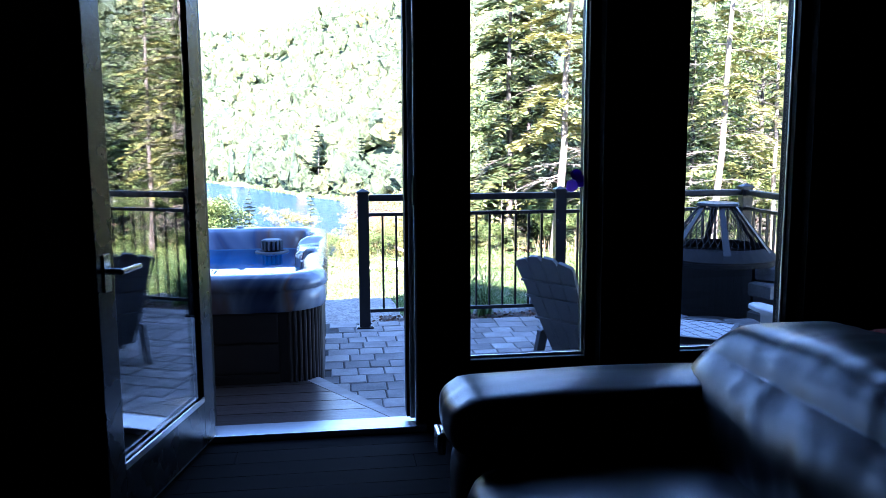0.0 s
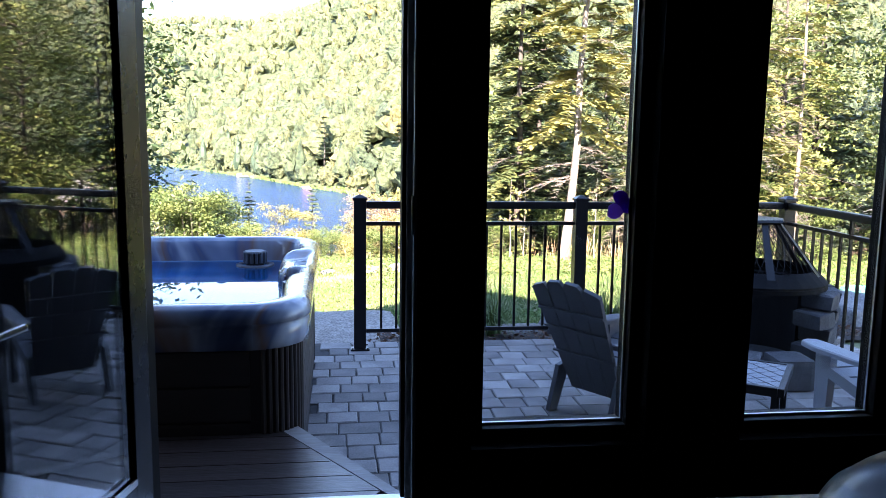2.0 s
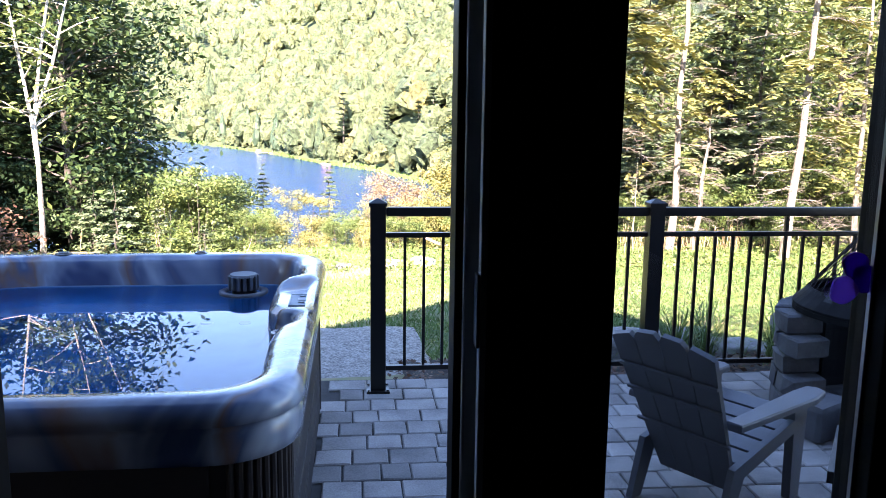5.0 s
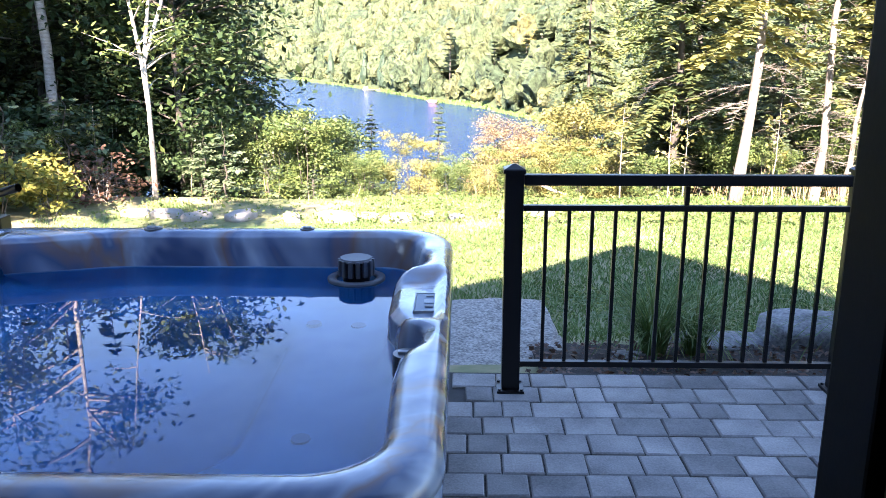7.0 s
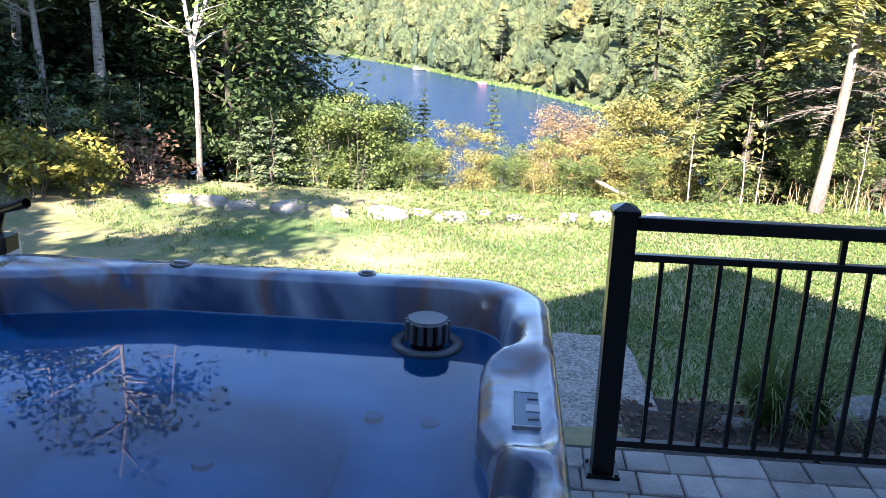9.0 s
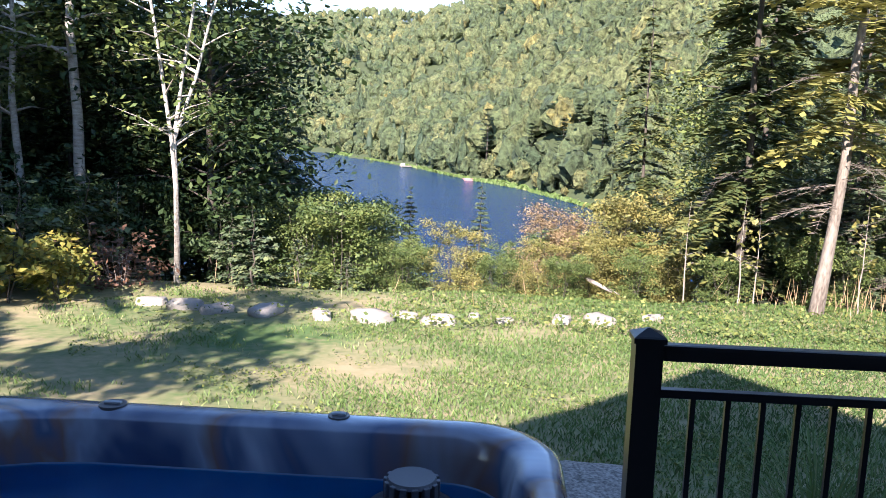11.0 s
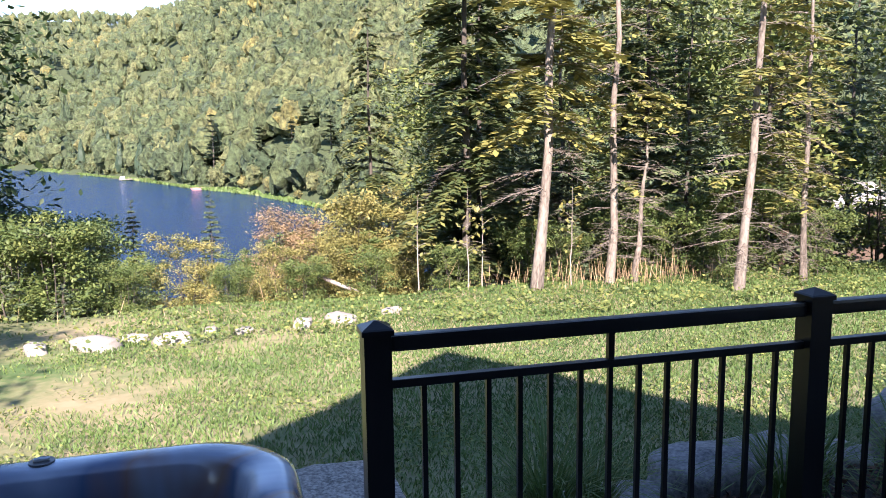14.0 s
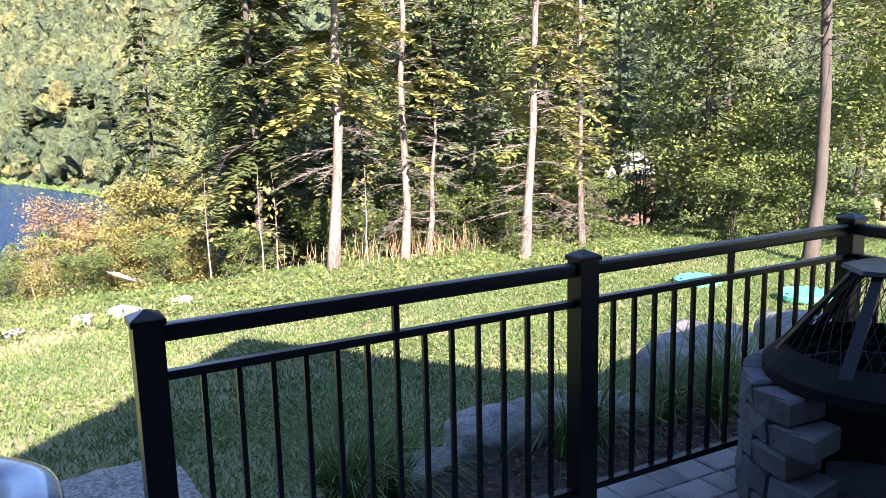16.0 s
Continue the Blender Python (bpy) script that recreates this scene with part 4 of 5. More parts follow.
def recliner():
    r = thing("recliner", pose(0, 0, FLOOR_Z), "black leather recliner with a creased padded back", "armchair")
    x0 = 0.86
    part("base", boxes(((x0 + 0.06, -2.6, 0.06), (2.0, -1.24, 0.30)), bevel=0.03), M_LEATHER, r, smooth=False)
    for y0, y1 in ((-1.50, -1.22), (-2.82, -2.54)):
        a = part("arm", puff((x0, y0, 0.08), (1.78, y1, 0.47), 0.012, 12, 0.003, 3), M_LEATHER, r, smooth=True)
        part("arm_pad", puff((x0 - 0.02, y0 - 0.01, 0.42), (1.74, y1 + 0.01, 0.575), 0.018, 22, 0.004, 5), M_LEATHER, a, smooth=True)
    part("seat_cushion", puff((x0 + 0.0, -2.54, 0.22), (1.66, -1.48, 0.425), 0.03, 22, 0.008, 1), M_LEATHER, r, smooth=True)
    part("backrest", puff((1.49, -2.56, 0.22), (2.04, -1.22, 0.70), 0.05, 64, 0.009, 9), M_LEATHER, r, "creased padded back cushion", smooth=True)
    part("release_lever", boxes(((x0 - 0.045, -1.33, 0.38), (x0 - 0.022, -1.25, 0.44)), bevel=0.008), M_CHROME, r)
    for x in (x0 + 0.12, 1.9):
        for y in (-2.7, -1.33):
            part("foot", boxes(((x - 0.03, y - 0.03, 0.001), (x + 0.03, y + 0.03, 0.06))), M_FRAME, r)


recliner()
bm = puff((2.0, -1.50, 0.985), (2.12, -1.32, 1.03), 0.015, 16, 0.02, 2)
throw = part("red_cloth", bm, M_RED, smooth=True)
tagged(throw, "crumpled red cloth on the recliner back", "cloth")


# ---- trees and plants ----
def conifer(rng, h, rad, z_from, density=1.0, droop=0.25, spray=0.12, dead_below=0.0, bare=0.0, branch_r=0.012, tint0=0.4, r0=None):
    """Trunk and needle sprays of one conifer, feet at the origin. Sprays grow along level, drooping limbs."""
    V, F, C, U, W, T = [], [], [], [], [], []
    lean = Vector((rng.uniform(-0.02, 0.02), rng.uniform(-0.02, 0.02), 0))
    n = 9
    r0 = r0 or 0.0085 * h + 0.008
    tube(V, F, [(lean.x * h * k / n + 0.035 * math.sin(1.9 * k + h), lean.y * h * k / n + 0.035 * math.cos(2.3 * k), h * k / n) for k in range(n + 1)], [r0 * (1 - 0.93 * k / n) * (1.25 if k == 0 else 1) for k in range(n + 1)], 9)
    z = z_from
    while z < h * 0.985:
        w = (z - z_from) / max(h - z_from, 0.1)
        L0 = rad * (1 - w) ** 0.8 * min(1.0, 0.55 + 2.2 * w)
        for k in range(rng.randint(3, 5)):
            a = rng.uniform(0, 2 * math.pi)
            L = L0 * rng.uniform(0.55, 1.15)
            if L < 0.08:
                continue
            d = Vector((math.cos(a), math.sin(a), 0))
            up = 0.25 * w + rng.uniform(-0.1, 0.1)
            p0 = Vector((lean.x * z, lean.y * z, z))
            wob = Vector((-d.y, d.x, 0)) * rng.uniform(-0.16, 0.16) * L
            pts = [p0 + d * L * s + wob * s * s + Vector((0, 0, L * (up * s - droop * s * s * 1.4) + 0.04 * L * math.sin(5 * s + a))) for s in (0, 0.33, 0.66, 1.0)]
            tube(V, F, pts, [branch_r * (0.4 + L / 2), branch_r * 0.6, branch_r * 0.4, branch_r * 0.15], 4)
            dead = z < dead_below or rng.random() < bare
            side = Vector((-d.y, d.x, 0))
            m = max(3, int(L / 0.11 * density))
            for j in range(m):
                s = (j + rng.random()) / m
                if s < 0.18:
                    continue
                i = min(2, int(s * 3))
                q = pts[i].lerp(pts[i + 1], s * 3 - i)
                for sg in (-1, 1):
                    tw = (0.10 + 0.30 * (1 - s)) * min(1, L) * rng.uniform(0.5, 1.1)
                    dirv = (side * sg + d * rng.uniform(0.4, 1.1) + Vector((0, 0, rng.uniform(-0.5, 0.15)))).normalized()
                    e = q + dirv * tw
                    if dead:
                        if rng.random() < 0.55:
                            tube(V, F, [q, e], [0.004, 0.0015], 3)
                        continue
                    cnt = max(1, int(tw / (spray * 0.75)))
                    for c in range(cnt):
                        f = (c + 0.6) / cnt
                        C.append(q.lerp(e, f) + Vector((0, 0, rng.uniform(-0.03, 0.03))))
                        U.append((dirv + Vector((rng.uniform(-0.3, 0.3), rng.uniform(-0.3, 0.3), rng.uniform(-0.3, 0.2)))) * spray * rng.uniform(0.55, 0.95))
                        W.append(dirv.cross(Vector((rng.uniform(-0.4, 0.4), rng.uniform(-0.4, 0.4), 1))).normalized() * spray * rng.uniform(0.26, 0.46))
                        # tint climbs outwards: shaded inside and sunlit tips put into the colour
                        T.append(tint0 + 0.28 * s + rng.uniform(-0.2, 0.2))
        z += rng.uniform(0.13, 0.24) * (0.7 + h / 18)
    return V, F, C, U, W, T


def broadleaf(rng, h, rad, z_from, leaves, leaf=0.055, stems=1, tint0=0.45, clumps=26, r0=None, spread_z=1.0, fork=0.0):
    """Trunk, limbs and leaf clumps of a broad-leaved tree or shrub."""
    V, F, C, U, W, T = [], [], [], [], [], []
    r0 = r0 or 0.010 * h + 0.012
    tips = []
    for s in range(stems):
        a = rng.uniform(0, 2 * math.pi)
        off = Vector((math.cos(a), math.sin(a), 0)) * (0.12 * rad if stems > 1 else 0)
        tops = Vector((off.x * 4 + rng.uniform(-0.1, 0.1) * rad, off.y * 4 + rng.uniform(-0.1, 0.1) * rad, h * rng.uniform(0.85, 1.0)))
        n = 7
        pts = [off.lerp(tops, k / n) + Vector((rng.uniform(-1, 1), rng.uniform(-1, 1), 0)) * 0.02 * h * (k > 0) * (0.4 if k < n else 1) for k in range(n + 1)]
        if fork:
            sg = -1 if s == 0 else 1
            lean = Vector((0.16 * sg if s < 2 else 0.3, 0.05 * sg, 0))
            pts = [Vector((0.02 * math.sin(k), 0, fork * k / 3)) for k in range(3)] + [Vector((0, 0, fork)) + Vector((lean.x * u, lean.y * u, (h - fork) * u / (5 + s))) + Vector((rng.uniform(-0.04, 0.04), rng.uniform(-0.04, 0.04), 0)) for u in (0, 1, 2, 3, 4)]
        tube(V, F, pts, [r0 * (1 - 0.9 * k / n) for k in range(n + 1)], 8)
        for k in range(max(3, clumps // stems)):
            z = rng.uniform(z_from, h * 0.97)
            f = z / h * n
            i = min(n - 1, int(f))
            p = pts[i].lerp(pts[i + 1], f - i)
            w = (z - z_from) / max(h - z_from, 0.1)
            L = rad * math.sqrt(max(0.05, 1 - (1.6 * w - 0.6) ** 2 * 0.9)) * rng.uniform(0.35, 1.0)
            a = rng.uniform(0, 2 * math.pi)
            e = p + Vector((math.cos(a) * L, math.sin(a) * L, L * rng.uniform(-0.05, 0.55) * spread_z))
            mid = p.lerp(e, 0.5) + Vector((0, 0, 0.06 * L))
            tube(V, F, [p, mid, e], [r0 * 0.32, r0 * 0.2, r0 * 0.06], 4)
            tips.append((mid, e, L))
    per = max(4, leaves // max(1, len(tips)))
    for mid, e, L in tips:
        cr = 0.16 * rad + 0.22 * L
        base = rng.uniform(-0.12, 0.12)
        for j in range(per):
            g = Vector((rng.gauss(0, 1), rng.gauss(0, 1), rng.gauss(0, 0.6))) * cr * 0.55
            c = mid.lerp(e, rng.uniform(0.3, 1.15)) + g
            C.append(c)
            u = Vector((rng.gauss(0, 1), rng.gauss(0, 1), rng.gauss(-0.35, 0.5))).normalized()
            v = u.cross(Vector((rng.gauss(0, 0.5), rng.gauss(0, 0.5), 1))).normalized()
            sz = leaf * rng.uniform(0.6, 1.3)
            U.append(u * sz)
            W.append(v * sz * 0.55)
            T.append(tint0 + base + rng.uniform(-0.2, 0.2))
    return V, F, C, U, W, T


def plant(name, data, bark, leaf_material, m, label, category, group=""):
    V, F, C, U, W, T = data
    t = thing(name, m, label, category, group)
    k = next((i for i, f in enumerate(F) if i and min(f) > max(max(g) for g in F[max(0, i - 12):i])), len(F))
    n = max(max(f) for f in F[:k]) + 1
    link("trunk", tubes_mesh("trunk", V[:n], F[:k]), bark, t)
    if k < len(F):
        tagged(link("branchwork", tubes_mesh("branchwork", V[n:], [[i - n for i in f] for f in F[k:]]), bark, t), kind="stuff")
    if C:
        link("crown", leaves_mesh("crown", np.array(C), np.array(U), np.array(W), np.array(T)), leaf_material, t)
    return t


def at(x, y, turn=0.0, sink=0.05, s=1.0):
    m = pose(x, y, float(ground_z(x, y)) - sink, 0, 0, turn)
    return m @ Matrix.Diagonal((s, s, s, 1)) if s != 1 else m


R = random.Random(11)

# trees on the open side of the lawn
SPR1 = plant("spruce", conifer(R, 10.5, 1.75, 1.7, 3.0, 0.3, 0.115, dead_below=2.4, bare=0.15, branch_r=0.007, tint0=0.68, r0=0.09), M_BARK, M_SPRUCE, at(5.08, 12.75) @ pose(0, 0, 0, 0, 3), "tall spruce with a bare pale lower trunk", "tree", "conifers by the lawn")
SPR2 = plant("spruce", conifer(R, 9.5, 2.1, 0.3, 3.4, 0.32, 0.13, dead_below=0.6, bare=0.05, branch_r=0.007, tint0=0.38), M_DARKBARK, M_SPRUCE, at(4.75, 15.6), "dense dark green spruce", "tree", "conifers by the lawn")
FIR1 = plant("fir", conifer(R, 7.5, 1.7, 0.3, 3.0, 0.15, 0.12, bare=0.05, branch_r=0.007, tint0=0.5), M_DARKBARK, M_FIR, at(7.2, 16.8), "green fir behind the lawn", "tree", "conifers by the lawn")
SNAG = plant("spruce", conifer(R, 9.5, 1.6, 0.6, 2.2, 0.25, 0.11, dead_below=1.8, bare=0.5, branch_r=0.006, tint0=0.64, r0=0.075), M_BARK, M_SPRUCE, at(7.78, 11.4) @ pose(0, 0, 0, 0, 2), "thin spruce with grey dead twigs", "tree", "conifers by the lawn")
MAP1 = plant("maple", broadleaf(R, 8.7, 1.0, 2.9, 1500, 0.055, stems=3, tint0=0.52, clumps=42, r0=0.055, fork=2.3), M_BIRCHBARK, M_MAPLE, at(-4.57, 12.98), "slender pale maple with sparse yellow-green leaves", "tree")
# low tints and dark leaf colour put the wood edge's shade into these trees
SHADE1 = plant("maple", broadleaf(R, 8.5, 2.5, 0.6, 15000, 0.085, tint0=0.38, clumps=80), M_DARKBARK, M_DARKLEAF, at(-5.3, 16.6), "leafy tree at the edge of the lawn, leaves coloured as shaded", "tree", "shady trees")
SHADE2 = plant("hemlock", conifer(R, 9.0, 2.4, 0.3, 3.0, 0.3, 0.14, dead_below=0.5, bare=0.05, branch_r=0.007, tint0=0.2), M_DARKBARK, M_SPRUCE, at(-7.6, 17.4), "hemlock near the lawn, needles tinted dark as in shade", "tree", "shady trees")
BIRCH = plant("birch", broadleaf(R, 9.0, 1.5, 3.4, 2600, 0.06, tint0=0.5, clumps=26, r0=0.10), M_BIRCHBARK, M_MAPLE, at(-9.0, 16.3), "white-barked birch among dark trees", "tree", "birches")
copy_thing(BIRCH, at(-9.9, 16.9, 130, 0.05, 1.3))
copy_thing(BIRCH, at(-7.7, 16.0, 40, 0.05, 1.3))
copy_thing(SHADE1, at(-9.2, 20.5, 80, 0.05, 1.1))
copy_thing(SHADE2, at(-11.8, 17.5, 200, 0.05, 1.05))
copy_thing(SHADE2, at(-6.4, 21.5, 100))
copy_thing(SHADE1, at(-12.5, 14.6, 250))
copy_thing(SHADE1, at(-6.6, 19.4, 160, 0.4, 0.8))
for x, y, a, s in ((-4.9, 19.2, 20, 0.8), (-9.0, 18.4, 150, 1.1), (-7.2, 24.5, 70, 1.2), (-10.8, 23.0, 310, 1.2), (-14.0, 19.0, 45, 1.1)):
    copy_thing(SHADE2, at(x, y, a, 0.05, s))
# unseen trees added beside the house to keep the wood's edge in shade
for x, y, a, s in ((-10.6, 4.6, 20, 1.6), (-13.8, 7.6, 140, 1.7), (-11.6, 0.6, 250, 1.75), (-15.5, 3.0, 90, 1.7), (-12.2, 10.0, 60, 1.4), (-9.4, 1.6, 10, 1.8), (-12.6, 5.0, 210, 2.1), (-16.5, 8.5, 330, 2.0)):
    copy_thing(SHADE2, at(x, y, a, 0.05, s))
copy_thing(SNAG, at(6.45, 13.0, 80, 0.05, 0.95))
copy_thing(SNAG, at(9.38, 12.05, 200, 0.05, 0.75))
plant("dead_spruce", conifer(R, 3.1, 0.9, 0.5, 1.6, 0.15, 0.1, bare=1.0, branch_r=0.006, r0=0.06), M_BARK, M_SPRUCE, at(6.88, 13.0) @ pose(0, 0, 0, 0, 5), "broken dead spruce trunk with bare grey twigs", "tree")
for x, y, a, s in ((5.9, 18.6, 40, 1.0), (9.6, 17.8, 150, 1.05), (13.4, 18.2, 20, 0.95), (16.8, 16.0, 260, 1.0), (3.6, 19.5, 200, 0.72)):
    copy_thing(SPR2, at(x, y, a, 0.05, s))
for x, y, a, s in ((8.8, 14.6, 40, 0.8), (11.6, 15.2, 130, 1.1), (14.6, 13.6, 220, 0.9), (12.9, 22.0, 10, 1.3), (17.5, 20.5, 70, 1.3), (6.3, 14.4, 300, 0.45)):
    copy_thing(FIR1, at(x, y, a, 0.05, s))
BIG = plant("pine", conifer(R, 11.0, 2.6, 3.0, 1.0, 0.2, 0.15, dead_below=3.6, bare=0.2, tint0=0.35), M_DARKBARK, M_SPRUCE, at(10.86, 8.52), "thick dark trunked pine beside the lawn", "tree", "conifers by the lawn")
GREEN1 = plant("maple", broadleaf(R, 6.8, 1.9, 0.8, 9500, 0.062, tint0=0.62, clumps=52), M_DARKBARK, M_MAPLE, at(10.3, 14.2), "leafy green maple behind the lawn", "tree", "maples behind the lawn")
for x, y, a, s in ((12.6, 12.2, 30, 0.95), (15.4, 10.4, 120, 1.0), (8.3, 19.0, 210, 1.0), (11.0, 19.6, 300, 1.15), (15.2, 24.0, 60, 1.3), (19.0, 13.5, 160, 1.2), (13.2, 8.4, 20, 0.8), (6.9, 22.5, 20, 1.2)):
    copy_thing(GREEN1, at(x, y, a, 0.05, s))

# shrubs along the far edge of the lawn
SH_G = plant("shrub", broadleaf(R, 1.7, 0.75, 0.1, 5600, 0.034, stems=5, tint0=0.5, clumps=36, r0=0.015), M_DARKBARK, M_MAPLE, at(-2.3, 14.6), "leafy green shrub at the edge of the lawn", "shrub", "shrubs")
SH_Y = plant("shrub", broadleaf(R, 2.3, 0.95, 0.1, 8000, 0.037, stems=5, tint0=0.55, clumps=44, r0=0.016), M_DARKBARK, M_OLIVE, at(-0.34, 15.2, 0, 0.05, 0.60), "yellow-green shrub at the edge of the lawn", "shrub", "shrubs")
SH_T = plant("shrub", broadleaf(R, 3.2, 1.2, 0.4, 7000, 0.042, stems=3, tint0=0.42, clumps=44, r0=0.025), M_DARKBARK, M_TAN, at(1.5, 18.0, 0, 0.05, 0.66), "shrub with dry tan leaves", "shrub", "shrubs")
SH_A = plant("shrub", broadleaf(R, 1.3, 0.7, 0.1, 700, 0.075, stems=4, tint0=0.55, clumps=22, r0=0.012), M_DARKBARK, M_YELLOW, at(-6.1, 10.9, 0, 0.05, 0.85), "shrub with yellow autumn leaves", "shrub", "shrubs")
YFIR = plant("young_fir", conifer(R, 1.35, 0.62, 0.1, 3.4, 0.05, 0.075, branch_r=0.006, tint0=0.55), M_DARKBARK, M_FIR, at(-3.35, 12.9), "young bright green fir", "young fir", "young firs")
BRUSH = plant("brush_pile", broadleaf(R, 0.8, 0.75, 0.05, 700, 0.05, stems=7, tint0=0.45, clumps=60, r0=0.008), M_DEADWOOD, M_BROWN, at(-5.3, 12.6), "pile of dry brown brushwood", "brushwood")
SPIRE = plant("young_spruce", conifer(R, 4.5, 0.75, 0.2, 3.6, 0.1, 0.14, branch_r=0.008, tint0=0.42), M_DARKBARK, M_FIR, at(-0.05, 22.0, 0, 0.05, 0.68), "young pointed spruce below the lawn", "young spruce", "young spruces")
copy_thing(SPIRE, at(-1.88, 22.0, 100, 0.05, 0.98))
copy_thing(SPIRE, at(-6.0, 33, 40, 0.05, 1.3))
for x, y, a, s in ((-1.2, 14.3, 40, 0.52), (0.4, 14.4, 100, 0.45), (-3.4, 16.4, 200, 0.8), (1.5, 14.6, 250, 0.5), (-4.6, 24.0, 20, 1.6), (-3.7, 25.5, 80, 1.7), (-5.8, 26.0, 180, 1.9), (-1.8, 19.5, 300, 0.8), (2.7, 14.4, 10, 0.55), (4.0, 13.9, 60, 0.5), (-3.0, 21.0, 140, 0.95), (0.8, 19.0, 10, 0.75), (5.9, 13.7, 310, 0.6), (7.3, 13.4, 20, 0.7), (8.4, 12.7, 120, 0.6), (10.0, 12.4, 90, 0.7), (11.4, 10.6, 190, 0.8), (-6.9, 13.6, 50, 0.8), (-2.0, 26.5, 50, 0.9), (2.4, 26.0, 150, 1.3)):
    copy_thing(SH_G, at(x, y, a, 0.05, s))
for x, y, a, s in ((3.0, 17.2, 120, 0.9), (2.3, 18.4, 10, 0.8), (0.9, 16.4, 220, 0.5), (-1.6, 16.4, 300, 0.45), (3.8, 16.2, 60, 0.75), (-2.6, 23.5, 100, 0.7), (4.4, 20.6, 200, 1.1), (1.2, 24.5, 20, 0.85), (-0.2, 19.8, 20, 0.7)):
    copy_thing(SH_Y, at(x, y, a, 0.05, 1.2 * s))
copy_thing(SH_T, at(1.95, 18.6, 140, 0.05, 0.95))
for x, y, a, s in ((2.75, 17.6, 100, 1.36), (3.4, 18.1, 10, 1.30), (2.2, 16.3, 250, 0.85), (1.2, 15.4, 30, 0.7)):
    copy_thing(SH_Y, at(x, y, a, 0.05, 1.2 * s))
for x, y, a, s in ((-2.45, 15.2, 10, 1.05), (-2.0, 15.6, 120, 0.95), (-1.45, 15.0, 240, 0.6), (-3.1, 15.6, 60, 1.0), (0.5, 15.2, 170, 0.45), (1.7, 15.0, 300, 0.5)):
    copy_thing(SH_G, at(x, y, a, 0.05, s))
for x, y, a, s in ((3.7, 23.4, 70, 1.6), (4.8, 22.6, 160, 1.65), (3.2, 20.4, 250, 1.0), (5.6, 24.0, 20, 1.9)):
    copy_thing(SH_Y, at(x, y, a, 0.05, 1.2 * s))
for x, y, a, s in ((-6.9, 11.6, 90, 0.9), (-7.8, 12.4, 30, 1.0), (-5.5, 11.3, 200, 0.7), (-5.9, 11.8, 150, 0.9)):
    copy_thing(SH_A, at(x, y, a, 0.05, s))
for x, y, a, s in ((-2.75, 13.4, 90, 0.75), (-6.4, 13.8, 40, 1.6), (-3.9, 13.6, 200, 0.9), (-2.0, 13.6, 70, 0.5), (-7.4, 11.2, 70, 1.0), (-6.5, 12.0, 20, 1.45)):
    copy_thing(YFIR, at(x, y, a, 0.05, s))


SH_D = plant("shrub", broadleaf(R, 2.0, 1.0, 0.05, 2600, 0.06, stems=6, tint0=0.35, clumps=40, r0=0.014), M_DARKBARK, M_DARKLEAF, at(-6.2, 15.0), "green undergrowth shrub, leaves coloured as shaded", "shrub", "shrubs")
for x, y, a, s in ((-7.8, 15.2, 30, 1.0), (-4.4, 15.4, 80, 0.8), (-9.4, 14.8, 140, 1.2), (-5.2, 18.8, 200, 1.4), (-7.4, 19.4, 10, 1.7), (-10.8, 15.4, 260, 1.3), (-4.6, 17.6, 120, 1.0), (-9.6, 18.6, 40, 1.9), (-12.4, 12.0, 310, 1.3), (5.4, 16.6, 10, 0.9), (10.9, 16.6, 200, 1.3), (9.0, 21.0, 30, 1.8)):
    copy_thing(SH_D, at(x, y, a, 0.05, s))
for x, y, a, s in ((7.9, 15.4, 100, 1.2), (13.6, 15.0, 300, 1.7), (16.2, 12.8, 60, 1.8), (12.4, 10.2, 250, 1.0), (6.2, 20.4, 250, 2.0), (9.4, 13.4, 30, 1.0), (14.2, 11.6, 80, 1.4), (8.0, 13.8, 220, 0.9), (5.6, 14.6, 150, 0.8)):
    copy_thing(SH_G, at(x, y, a, 0.05, s))
UPR = plant("sapling", broadleaf(R, 2.6, 0.42, 0.3, 900, 0.055, stems=2, tint0=0.55, clumps=34, r0=0.016), M_DARKBARK, M_MAPLE, at(-4.1, 19.2, 0, 0.05, 0.8), "upright leafy sapling below the lawn", "sapling", "saplings")
for x, y, a, s in ((-3.8, 20.2, 50, 0.85), (-2.4, 18.6, 120, 0.5), (-4.9, 21.6, 10, 1.05), (-3.7, 22.6, 200, 1.1), (-1.3, 20.8, 80, 0.55), (0.2, 16.6, 140, 0.45), (1.4, 18.2, 220, 0.75), (-5.6, 23.6, 300, 1.25), (2.9, 15.4, 30, 0.7), (-0.2, 22.4, 40, 0.55), (-4.2, 24.8, 60, 1.3), (-3.3, 23.6, 160, 1.15)):
    copy_thing(UPR, at(x, y, a, 0.05, s))
TWIG = plant("sapling", broadleaf(R, 1.9, 0.3, 0.5, 60, 0.05, stems=1, tint0=0.5, clumps=16, r0=0.014), M_DEADWOOD, M_OLIVE, at(3.35, 13.7), "bare grey sapling at the edge of the lawn", "sapling", "saplings")
for x, y, a in ((4.1, 13.4, 60), (4.5, 13.9, 190), (5.7, 12.9, 280), (-6.0, 14.1, 20), (-6.8, 14.6, 130), (-7.9, 13.9, 300)):
    copy_thing(TWIG, at(x, y, a))


# ---- wooded hill across the lake ----
def ico_points(k):
    bm = bmesh.new()
    bmesh.ops.create_icosphere(bm, subdivisions=k, radius=1)
    V = np.array([v.co[:] for v in bm.verts])
    F = np.array([[v.index for v in f.verts] for f in bm.faces])
    bm.free()
    return V, F


ICO_FAR, ICO_NEAR = ico_points(1), ico_points(2)


